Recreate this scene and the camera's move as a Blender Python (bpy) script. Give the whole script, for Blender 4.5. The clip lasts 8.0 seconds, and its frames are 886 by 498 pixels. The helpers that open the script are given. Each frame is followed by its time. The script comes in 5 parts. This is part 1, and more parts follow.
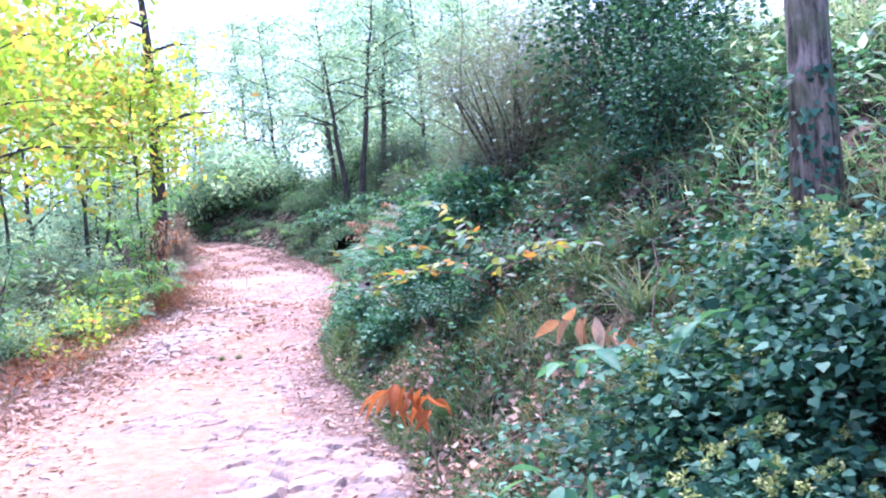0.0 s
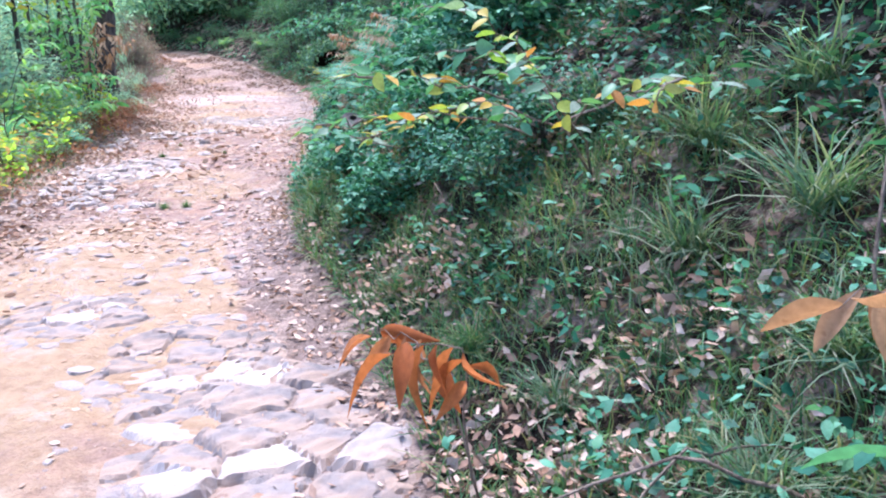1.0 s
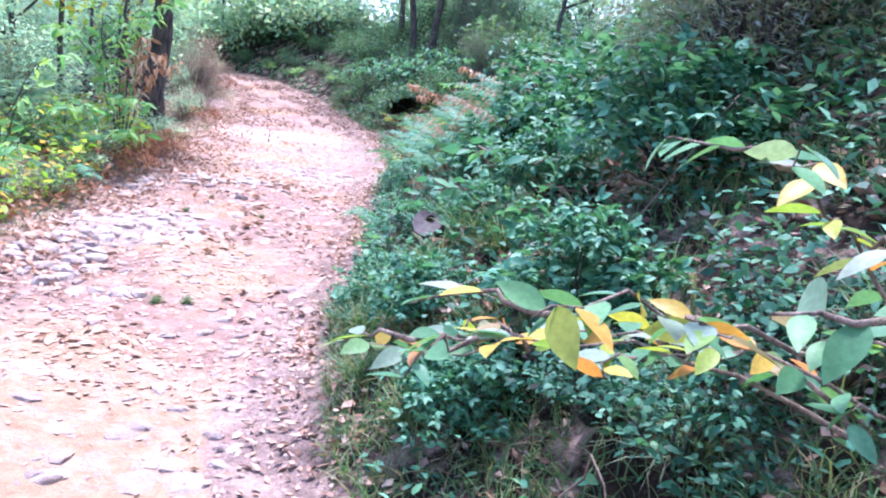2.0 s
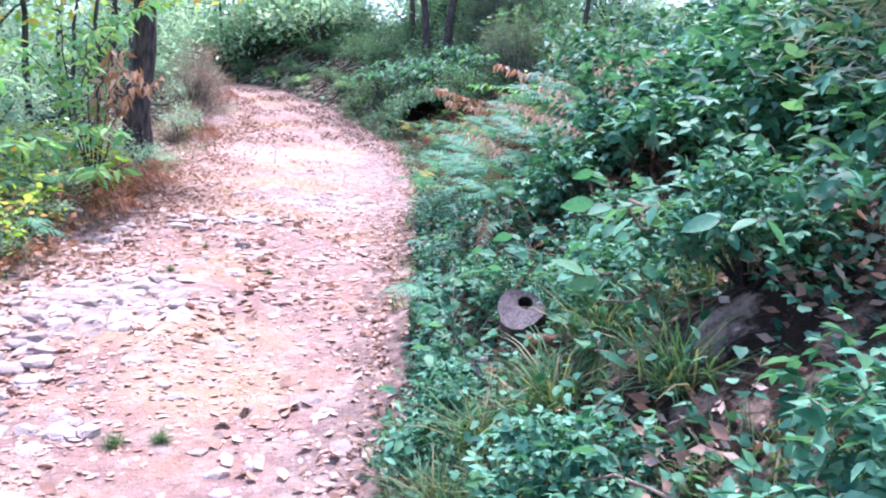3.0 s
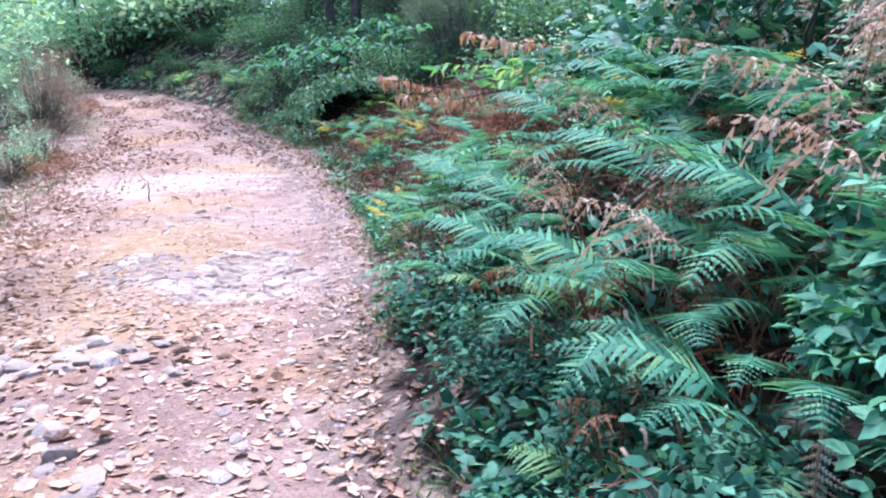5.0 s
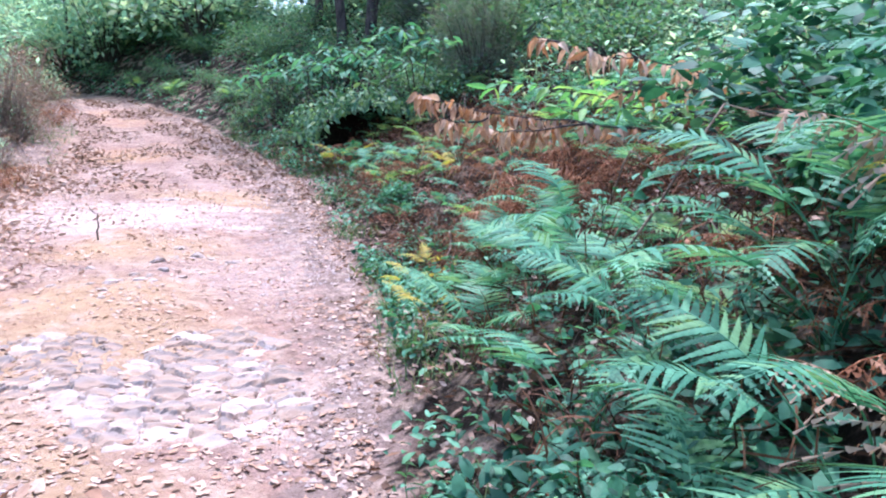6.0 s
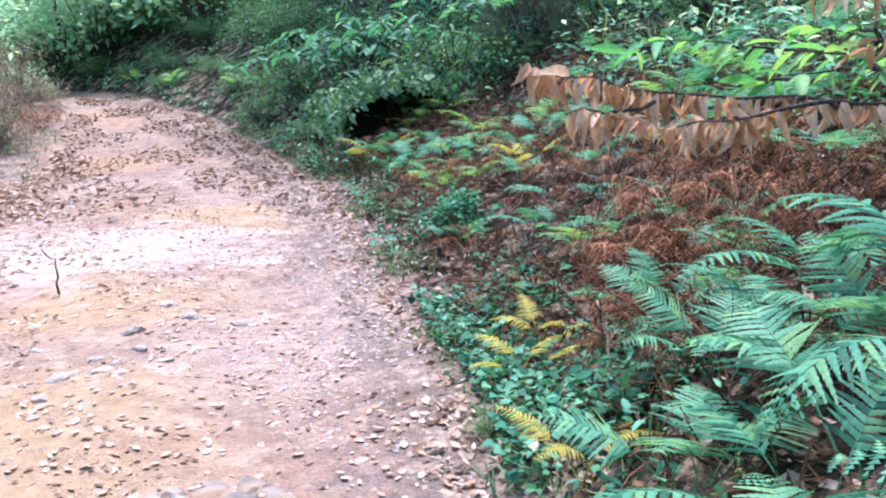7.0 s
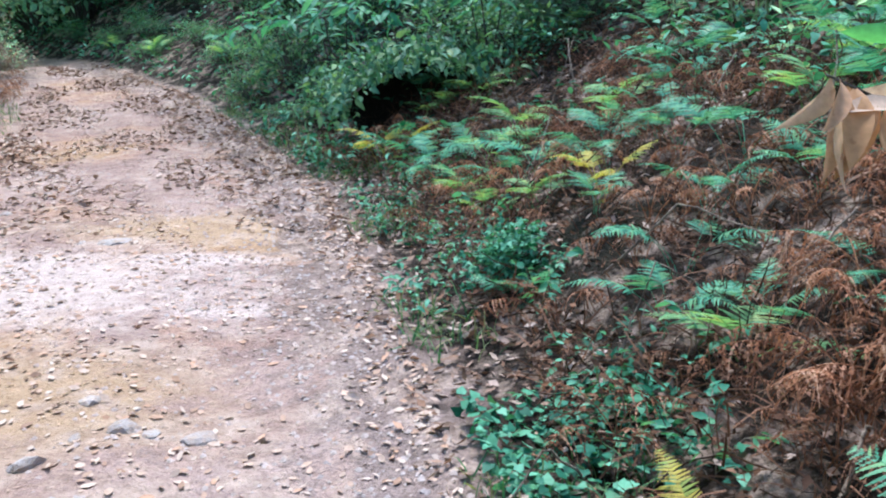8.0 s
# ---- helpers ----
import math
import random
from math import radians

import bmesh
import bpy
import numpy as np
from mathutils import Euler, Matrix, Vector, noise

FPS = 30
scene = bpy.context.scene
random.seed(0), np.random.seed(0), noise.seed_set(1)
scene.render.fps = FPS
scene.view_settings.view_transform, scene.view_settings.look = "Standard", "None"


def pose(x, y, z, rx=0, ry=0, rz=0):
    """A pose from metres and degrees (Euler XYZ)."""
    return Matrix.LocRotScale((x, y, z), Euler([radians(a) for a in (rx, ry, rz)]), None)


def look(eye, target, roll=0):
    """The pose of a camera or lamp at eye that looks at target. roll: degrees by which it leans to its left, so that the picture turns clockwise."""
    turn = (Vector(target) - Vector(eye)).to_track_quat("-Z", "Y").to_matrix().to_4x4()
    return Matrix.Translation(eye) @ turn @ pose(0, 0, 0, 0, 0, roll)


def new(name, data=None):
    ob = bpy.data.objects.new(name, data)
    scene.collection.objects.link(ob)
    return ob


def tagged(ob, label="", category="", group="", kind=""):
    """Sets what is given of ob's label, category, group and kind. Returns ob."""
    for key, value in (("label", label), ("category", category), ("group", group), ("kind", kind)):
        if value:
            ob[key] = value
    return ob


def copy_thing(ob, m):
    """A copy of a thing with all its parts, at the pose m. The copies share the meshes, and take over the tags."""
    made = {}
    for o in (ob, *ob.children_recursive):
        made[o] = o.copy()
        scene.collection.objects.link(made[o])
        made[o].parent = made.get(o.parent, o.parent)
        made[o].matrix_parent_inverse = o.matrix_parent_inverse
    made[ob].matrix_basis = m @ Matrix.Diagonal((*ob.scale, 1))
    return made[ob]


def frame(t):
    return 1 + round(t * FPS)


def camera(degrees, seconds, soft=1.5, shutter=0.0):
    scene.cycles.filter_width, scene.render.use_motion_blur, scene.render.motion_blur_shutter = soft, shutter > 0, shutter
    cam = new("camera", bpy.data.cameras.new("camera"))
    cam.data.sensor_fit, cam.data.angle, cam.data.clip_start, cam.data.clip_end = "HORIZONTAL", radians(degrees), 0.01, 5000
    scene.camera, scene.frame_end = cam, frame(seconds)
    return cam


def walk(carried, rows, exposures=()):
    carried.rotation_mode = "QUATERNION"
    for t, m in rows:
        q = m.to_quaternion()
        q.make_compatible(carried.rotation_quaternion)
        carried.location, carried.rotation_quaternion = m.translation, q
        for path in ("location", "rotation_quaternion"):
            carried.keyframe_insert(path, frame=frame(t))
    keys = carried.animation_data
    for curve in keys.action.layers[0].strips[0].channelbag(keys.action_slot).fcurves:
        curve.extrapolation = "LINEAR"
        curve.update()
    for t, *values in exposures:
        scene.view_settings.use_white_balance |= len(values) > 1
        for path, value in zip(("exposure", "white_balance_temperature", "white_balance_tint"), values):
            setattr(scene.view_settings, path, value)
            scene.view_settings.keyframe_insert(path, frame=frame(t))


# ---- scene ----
cam = camera(55.0, 8.0, soft=2.1)
PATH = [
    (0, (0.081, -0.046, 1.388), (0.069, 1.954, 1.415), -3.9),
    (0.5, (0.004, 0.882, 1.391), (0.007, 2.875, 1.223), -4.5),
    (1, (-0.113, 1.841, 1.474), (-0.104, 3.802, 1.083), -1.6),
    (1.5, (-0.239, 2.784, 1.585), (-0.251, 4.745, 1.195), 3.3),
    (2, (-0.417, 3.783, 1.721), (-0.518, 5.76, 1.432), 6.4),
    (2.2, (-0.485, 4.13, 1.765), (-0.631, 6.111, 1.539), 7.6),
    (3.3, (-0.999, 5.947, 1.848), (-1.103, 7.914, 1.505), 1.2),
    (3.5, (-1.099, 6.299, 1.889), (-1.174, 8.262, 1.512), 0.1),
    (4, (-1.215, 7.048, 1.957), (-1.231, 8.999, 1.517), -3.2),
    (4.5, (-1.36, 7.874, 1.979), (-1.346, 9.815, 1.5), -2.7),
    (5, (-1.457, 8.61, 1.985), (-1.385, 10.58, 1.643), -2.3),
    (5.2, (-1.506, 8.99, 1.989), (-1.412, 10.97, 1.723), -2.1),
    (6.3, (-1.715, 11.057, 2.032), (-1.644, 13.032, 1.729), 1.4),
    (6.5, (-1.773, 11.429, 2.039), (-1.721, 13.404, 1.723), 0.9),
    (7, (-1.917, 12.301, 2.09), (-1.889, 14.271, 1.748), -2.6),
    (7.5, (-2.005, 13.118, 2.169), (-2.01, 15.081, 1.789), -1.4),
    (8, (-2.083, 13.777, 2.213), (-2.057, 15.733, 1.795), -2.0),
]
walk(cam, [(t, look(eye, target, roll)) for t, eye, target, roll in PATH], exposures=[(0.0, 2.38, 5650, 44), (0.5, 2.2, 5600, 30), (1.0, 2.1, 5550, 20), (2.0, 2.4, 5600, 34), (3.5, 2.25, 5700, 36), (4.5, 1.95, 5500, 22), (5.0, 2.1, 5450, 24), (6.5, 2.1, 5650, 26), (7.0, 2.1, 5600, 18), (8.0, 1.82, 5500, 7)])

# ---------------------------------------------------------------- light
SUN_TURN, SUN_HEIGHT = -6.0, 71.0          # degrees: from +y towards +x, and above the horizon
world = bpy.data.worlds.new("world")
scene.world = world
world.use_nodes = True
wn = world.node_tree
sky = wn.nodes.new("ShaderNodeTexSky")
sky.sky_type = "NISHITA"
sky.sun_disc = False
sky.sun_elevation = radians(SUN_HEIGHT)
sky.sun_rotation = radians(SUN_TURN)
sky.air_density, sky.dust_density, sky.ozone_density = 1.0, 1.5, 1.5
wn.links.new(sky.outputs[0], wn.nodes["Background"].inputs[0])
wn.nodes["Background"].inputs[1].default_value = 0.13
sun_data = bpy.data.lights.new("sun", "SUN")
sun_data.energy, sun_data.angle, sun_data.color = 2.1, radians(9), (1.0, 0.95, 0.89)
sun = new("sun", sun_data)
sun_way = Vector((math.sin(radians(SUN_TURN)) * math.cos(radians(SUN_HEIGHT)),
                  math.cos(radians(SUN_TURN)) * math.cos(radians(SUN_HEIGHT)), math.sin(radians(SUN_HEIGHT))))
sun.matrix_world = look(sun_way * 60, (0, 0, 0))

# ---------------------------------------------------------------- materials
rng = np.random.default_rng(7)


def material(name):
    m = bpy.data.materials.new(name)
    m.use_nodes = True
    n = m.node_tree
    return m, n, n.nodes["Principled BSDF"], n.nodes["Material Output"]


def node(n, kind, **values):
    nd = n.nodes.new(kind)
    for k, v in values.items():
        nd.inputs[k.replace("_", " ")].default_value = v
    return nd


def ramp(n, fac, stops):
    r = n.nodes.new("ShaderNodeValToRGB")
    els = r.color_ramp.elements
    while len(els) < len(stops):
        els.new(0.5)
    for e, (p, c) in zip(els, stops):
        e.position, e.color = p, (*c, 1)
    n.links.new(fac, r.inputs[0])
    return r.outputs[0]


def noise_tex(n, scale, detail=4, rough=0.55, coords="Object"):
    tc = n.nodes.new("ShaderNodeTexCoord")
    t = node(n, "ShaderNodeTexNoise", Scale=scale, Detail=detail, Roughness=rough)
    n.links.new(tc.outputs[coords], t.inputs["Vector"])
    return t.outputs[0]


def mix(n, fac, a, b, mode="MIX"):
    m = n.nodes.new("ShaderNodeMix")
    m.data_type, m.blend_type = "RGBA", mode
    for sock, v in ((m.inputs[0], fac), (m.inputs[6], a), (m.inputs[7], b)):
        if isinstance(v, (int, float)):
            sock.default_value = v
        elif isinstance(v, tuple):
            sock.default_value = (*v, 1)
        else:
            n.links.new(v, sock)
    return m.outputs[2]


def bump(n, bsdf, height, strength=0.4, distance=0.02):
    b = n.nodes.new("ShaderNodeBump")
    b.inputs["Strength"].default_value, b.inputs["Distance"].default_value = strength, distance
    n.links.new(height, b.inputs["Height"])
    n.links.new(b.outputs[0], bsdf.inputs["Normal"])


def leaf_material(name, colours, gloss=0.45, through_light=0.3, single=False, blotch=0.0, glow=(1.4, 1.5, 0.75)):
    """Leaves: each one takes its own tint from the row of colours."""
    m, n, bsdf, out = material(name)
    if single:
        rnd = n.nodes.new("ShaderNodeObjectInfo").outputs["Random"]
    else:
        rnd = n.nodes.new("ShaderNodeNewGeometry").outputs["Random Per Island"]
    k = len(colours)
    col = ramp(n, rnd, [((i + 0.5) / k, c) for i, c in enumerate(colours)])
    grain = noise_tex(n, 7 if single else 45, 4)
    col = mix(n, 0.5, col, ramp(n, grain, [(0.3, (0.55, 0.55, 0.5)), (0.7, (1.25, 1.25, 1.2))]), "MULTIPLY")
    if blotch:
        spots = ramp(n, noise_tex(n, 5, 3), [(0.58, (0, 0, 0)), (0.68, (blotch, blotch, blotch))])
        col = mix(n, spots, col, (0.16, 0.07, 0.025))
    n.links.new(col, bsdf.inputs["Base Color"])
    bsdf.inputs["Roughness"].default_value = gloss
    bsdf.inputs["Specular IOR Level"].default_value = 0.14
    bump(n, bsdf, grain, 0.25, 0.004)
    tr = n.nodes.new("ShaderNodeBsdfTranslucent")
    n.links.new(mix(n, 1.0, col, glow, "MULTIPLY"), tr.inputs[0])
    ms = n.nodes.new("ShaderNodeMixShader")
    ms.inputs[0].default_value = through_light
    n.links.new(bsdf.outputs[0], ms.inputs[1])
    n.links.new(tr.outputs[0], ms.inputs[2])
    n.links.new(ms.outputs[0], out.inputs[0])
    return m


def bark_material(name, dark, light, moss=0.0):
    m, n, bsdf, out = material(name)
    tc = n.nodes.new("ShaderNodeTexCoord")
    mp = n.nodes.new("ShaderNodeMapping")
    mp.inputs["Scale"].default_value = (1, 1, 0.22)
    n.links.new(tc.outputs["Object"], mp.inputs[0])
    t = node(n, "ShaderNodeTexNoise", Scale=26, Detail=6, Roughness=0.65)
    n.links.new(mp.outputs[0], t.inputs["Vector"])
    col = ramp(n, t.outputs[0], [(0.4, dark), (0.56, light), (0.7, tuple(c * 1.35 for c in light))])
    if moss:
        patch = ramp(n, noise_tex(n, 4, 5), [(0.45, (0, 0, 0)), (0.6, (moss, moss, moss))])
        col = mix(n, patch, col, (0.06, 0.09, 0.03))
    n.links.new(col, bsdf.inputs["Base Color"])
    bsdf.inputs["Roughness"].default_value = 0.85
    bump(n, bsdf, t.outputs[0], 1.0, 0.04)
    return m


def soil_colour(n, big, small, flecks, grain, a, b, c):
    col = ramp(n, a, big)
    col = mix(n, 0.7, col, ramp(n, b, small), "MULTIPLY")
    col = mix(n, grain, col, ramp(n, c, [(0.32, (0.4, 0.37, 0.36)), (0.5, (0.95, 0.95, 0.95)), (0.7, (1.3, 1.28, 1.25))]), "MULTIPLY")
    if flecks:
        spots = ramp(n, noise_tex(n, 34, 4, 0.6), [(0.34, (flecks, flecks, flecks)), (0.42, (0, 0, 0))])
        col = mix(n, spots, col, (0.15, 0.1, 0.085))
    return col


def soil_material(name, kinds, relief):
    """Soil of one kind, or of three kinds (wild, worn edge, trodden) told apart by the sheet's own wear and a ragged noise."""
    m, n, bsdf, out = material(name)
    a = noise_tex(n, 0.9, 6, 0.6)
    b = noise_tex(n, 11, 6, 0.7)
    c = noise_tex(n, 70, 5, 0.65)
    cols = [soil_colour(n, *k, a, b, c) for k in kinds]
    col = cols[0]
    if len(cols) == 3:
        at = n.nodes.new("ShaderNodeAttribute")
        at.attribute_name = "trod"
        add = n.nodes.new("ShaderNodeMath")
        add.operation = "MULTIPLY_ADD"
        n.links.new(noise_tex(n, 7, 5, 0.7), add.inputs[0])
        add.inputs[1].default_value = 0.9
        n.links.new(at.outputs["Fac"], add.inputs[2])
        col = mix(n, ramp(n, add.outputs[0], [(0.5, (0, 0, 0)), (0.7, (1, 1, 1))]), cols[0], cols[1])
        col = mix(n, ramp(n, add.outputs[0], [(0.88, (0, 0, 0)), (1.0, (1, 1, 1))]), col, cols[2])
        ragged = noise_tex(n, 5, 5, 0.7)
        # "dry" tints pale earth and the sun patch painted on the trail
        for name_of, tint in (("ochre", (0.42, 0.285, 0.175)), ("dry", (0.54, 0.425, 0.375))):
            spot = n.nodes.new("ShaderNodeAttribute")
            spot.attribute_name = name_of
            torn = n.nodes.new("ShaderNodeMath")
            torn.operation = "MULTIPLY_ADD"
            n.links.new(ragged, torn.inputs[0])
            torn.inputs[1].default_value = 1.2
            n.links.new(spot.outputs["Fac"], torn.inputs[2])
            worn = mix(n, 0.6, tint, ramp(n, b, [(0.3, (0.55, 0.5, 0.48)), (0.55, (1.0, 1.0, 1.0)), (0.75, (1.15, 1.15, 1.15))]), "MULTIPLY")
            col = mix(n, ramp(n, torn.outputs[0], [(0.6, (0, 0, 0)), (1.6, (0.9, 0.9, 0.9))]), col, worn)
    n.links.new(col, bsdf.inputs["Base Color"])
    bsdf.inputs["Roughness"].default_value = 0.95
    bsdf.inputs["Specular IOR Level"].default_value = 0.15
    bump(n, bsdf, mix(n, 0.35, b, c), relief, 0.07)
    return m


def stone_material(name, dark, light, soil=(0.36, 0.26, 0.2), cover=0.85, start=0.45):
    m, n, bsdf, out = material(name)
    rnd = n.nodes.new("ShaderNodeObjectInfo").outputs["Random"]
    col = ramp(n, rnd, [(0.0, dark), (1.0, light)])
    col = mix(n, 0.6, col, ramp(n, noise_tex(n, 9, 6), [(0.3, (0.5, 0.47, 0.45)), (0.7, (1.3, 1.25, 1.2))]), "MULTIPLY")
    col = mix(n, ramp(n, noise_tex(n, 5, 3), [(start, (0, 0, 0)), (start + 0.17, (cover, cover, cover))]), col, soil)
    n.links.new(col, bsdf.inputs["Base Color"])
    bsdf.inputs["Roughness"].default_value = 0.8
    bump(n, bsdf, noise_tex(n, 40, 6, 0.7), 0.6, 0.02)
    return m


TRAIL_SOIL = ([(0.36, (0.38, 0.243, 0.145)), (0.43, (0.37, 0.236, 0.175)), (0.52, (0.285, 0.193, 0.165)), (0.6, (0.36, 0.252, 0.21)), (0.68, (0.4, 0.295, 0.255))], [(0.3, (0.56, 0.5, 0.49)), (0.5, (1.0, 0.97, 0.96)), (0.75, (1.18, 1.16, 1.16))], 0.5, 0.5)
EDGE_SOIL = ([(0.34, (0.2, 0.142, 0.115)), (0.6, (0.27, 0.2, 0.175))], [(0.3, (0.5, 0.47, 0.46)), (0.55, (1.0, 1.0, 1.0)), (0.75, (1.3, 1.3, 1.3))], 0.6, 0.6)
# near-black wild soil: the shade between the plants is put into its colour
WILD_SHADED_SOIL = ([(0.3, (0.016, 0.011, 0.008)), (0.5, (0.03, 0.021, 0.015)), (0.7, (0.016, 0.018, 0.01))], [(0.3, (0.45, 0.42, 0.4)), (0.6, (1.0, 1.0, 1.0)), (0.8, (1.5, 1.4, 1.3))], 0.3, 0.6)
M_earth = soil_material("earth", [WILD_SHADED_SOIL, EDGE_SOIL, TRAIL_SOIL], 0.9)
# for the added shell that plays the shade under the overhanging leaves
M_shade = soil_material("shade_soil", [WILD_SHADED_SOIL], 0.9)
M_stone = stone_material("trail_stone", (0.26, 0.215, 0.2), (0.39, 0.34, 0.325))
M_palestone = stone_material("pale_stone", (0.36, 0.305, 0.28), (0.5, 0.445, 0.42))
M_slab = stone_material("bedrock_slab", (0.165, 0.138, 0.13), (0.29, 0.25, 0.236), (0.31, 0.215, 0.158), 0.9, 0.4)
M_grit = soil_material("grit", [([(0.35, (0.28, 0.2, 0.165)), (0.5, (0.35, 0.265, 0.225)), (0.65, (0.4, 0.33, 0.3))], [(0.3, (0.7, 0.7, 0.7)), (0.7, (1.1, 1.1, 1.1))], 0.0, 0.5)], 0.5)
M_bark = bark_material("bark", (0.04, 0.032, 0.027), (0.3, 0.25, 0.21), 0.7)
M_darkbark = bark_material("dark_bark", (0.018, 0.014, 0.012), (0.075, 0.06, 0.05))
M_twig = bark_material("twig", (0.1, 0.07, 0.05), (0.25, 0.19, 0.14))
M_green = leaf_material("green_leaf", [(0.09, 0.2, 0.088), (0.13, 0.27, 0.114), (0.18, 0.31, 0.106), (0.12, 0.25, 0.141), (0.3, 0.26, 0.132)], 0.55)
M_deep = leaf_material("deep_green_leaf", [(0.012, 0.06, 0.038), (0.028, 0.115, 0.073), (0.055, 0.18, 0.115), (0.11, 0.26, 0.17)], 0.52, 0.2)
M_teal = leaf_material("bluish_green_leaf", [(0.016, 0.085, 0.05), (0.04, 0.16, 0.1), (0.1, 0.29, 0.185), (0.055, 0.17, 0.075), (0.15, 0.36, 0.235)], 0.52, 0.22)
M_farteal = leaf_material("hazy_green_leaf", [(0.045, 0.12, 0.075), (0.08, 0.19, 0.12), (0.13, 0.27, 0.165), (0.17, 0.27, 0.12)], 0.5, 0.3)
M_lime = leaf_material("lime_leaf", [(0.2, 0.38, 0.05), (0.28, 0.46, 0.06), (0.36, 0.52, 0.08), (0.3, 0.46, 0.1), (0.48, 0.5, 0.1), (0.55, 0.32, 0.11)], 0.5, 0.5)
M_fern = leaf_material("fern_green", [(0.03, 0.12, 0.075), (0.07, 0.23, 0.145), (0.12, 0.32, 0.2), (0.14, 0.3, 0.15)], 0.55, 0.3, glow=(1.25, 1.4, 0.95))
M_lightfern = leaf_material("fern_light_green", [(0.1, 0.24, 0.11), (0.16, 0.33, 0.15), (0.23, 0.4, 0.18), (0.3, 0.4, 0.15)], 0.55, 0.35)
M_deadfern = leaf_material("fern_brown", [(0.07, 0.031, 0.018), (0.15, 0.064, 0.034), (0.27, 0.115, 0.06), (0.37, 0.2, 0.13)], 0.8, 0.25, glow=(1.15, 1.05, 0.9))
M_freshfern = leaf_material("fern_fresh_green", [(0.06, 0.2, 0.12), (0.1, 0.28, 0.17), (0.16, 0.36, 0.23), (0.2, 0.38, 0.18)], 0.5, 0.35, glow=(1.25, 1.4, 0.95))
M_rustfern = leaf_material("fern_rust", [(0.2, 0.085, 0.045), (0.34, 0.15, 0.08), (0.46, 0.23, 0.13), (0.5, 0.3, 0.2)], 0.8, 0.3, glow=(1.15, 1.05, 0.9))
M_palefern = leaf_material("fern_pale", [(0.44, 0.33, 0.26), (0.34, 0.22, 0.15), (0.24, 0.15, 0.09), (0.5, 0.4, 0.33)], 0.8, 0.3, glow=(1.15, 1.05, 0.9))
M_yellowfern = leaf_material("fern_yellow", [(0.44, 0.38, 0.08), (0.5, 0.38, 0.09), (0.28, 0.34, 0.09)], 0.6, 0.35)
M_grass = leaf_material("grass_blade", [(0.045, 0.12, 0.06), (0.07, 0.16, 0.068), (0.11, 0.2, 0.085), (0.22, 0.22, 0.111)], 0.5, 0.3)
M_drygrass = leaf_material("dry_grass_blade", [(0.09, 0.18, 0.1), (0.16, 0.22, 0.14), (0.25, 0.27, 0.19), (0.08, 0.17, 0.09)], 0.6, 0.3)
M_heath = leaf_material("heath_leaf", [(0.13, 0.18, 0.15), (0.18, 0.24, 0.21), (0.24, 0.29, 0.27), (0.2, 0.18, 0.16)], 0.6, 0.3)
# brighter copy of the dry grass: sunlight is put into the blade colour
M_sungrass = leaf_material("sun_tinted_grass_blade", [(0.18, 0.28, 0.16), (0.26, 0.36, 0.2), (0.38, 0.43, 0.27), (0.16, 0.28, 0.14)], 0.6, 0.45, glow=(1.25, 1.35, 1.0))
M_brush = leaf_material("dry_brush_leaf", [(0.2, 0.15, 0.12), (0.3, 0.2, 0.15), (0.16, 0.18, 0.13), (0.24, 0.22, 0.17), (0.36, 0.24, 0.17)], 0.7, 0.25, glow=(1.15, 1.05, 0.9))
M_bright = leaf_material("bright_green_leaf", [(0.12, 0.33, 0.14), (0.19, 0.41, 0.17), (0.27, 0.45, 0.15)], 0.5, 0.4, single=True)
M_litter = leaf_material("fallen_leaf", [(0.1, 0.06, 0.04), (0.24, 0.15, 0.11), (0.36, 0.26, 0.21), (0.48, 0.37, 0.32), (0.2, 0.11, 0.07)], 0.7, 0.1, glow=(1.15, 1.05, 0.9))
M_palelitter = leaf_material("pale_fallen_leaf", [(0.28, 0.17, 0.12), (0.42, 0.28, 0.21), (0.48, 0.35, 0.28), (0.53, 0.42, 0.35), (0.36, 0.22, 0.15), (0.46, 0.27, 0.18), (0.49, 0.38, 0.31)], 0.7, 0.1, glow=(1.15, 1.05, 0.9))
M_tan = leaf_material("tan_leaf", [(0.44, 0.26, 0.15), (0.54, 0.37, 0.25), (0.64, 0.5, 0.39), (0.46, 0.26, 0.13), (0.32, 0.17, 0.085)], 0.5, 0.4, single=True, blotch=0.45, glow=(1.15, 1.05, 0.9))
M_orange = leaf_material("orange_leaf", [(0.36, 0.11, 0.035), (0.46, 0.16, 0.05), (0.4, 0.18, 0.08)], 0.5, 0.35, single=True, blotch=0.5, glow=(1.15, 1.05, 0.9))
M_mixed = leaf_material("turning_leaf", [(0.07, 0.2, 0.1), (0.1, 0.24, 0.14), (0.2, 0.33, 0.07), (0.4, 0.38, 0.07), (0.5, 0.19, 0.06), (0.08, 0.22, 0.12), (0.3, 0.36, 0.3), (0.09, 0.24, 0.16), (0.13, 0.3, 0.14)], 0.42, 0.35, single=True, blotch=0.25)
M_freshleaf = leaf_material("fresh_leaf", [(0.06, 0.21, 0.13), (0.09, 0.27, 0.175), (0.14, 0.31, 0.175)], 0.5, 0.35, single=True)
M_wood = bark_material("weathered_wood", (0.07, 0.055, 0.055), (0.22, 0.18, 0.185))
M_sawn = soil_material("weathered_sawn_wood", [([(0.4, (0.13, 0.108, 0.1)), (0.6, (0.25, 0.213, 0.2))], [(0.3, (0.5, 0.48, 0.46)), (0.6, (1.0, 1.0, 1.0)), (0.8, (1.3, 1.3, 1.3))], 0.0, 0.6)], 0.5)
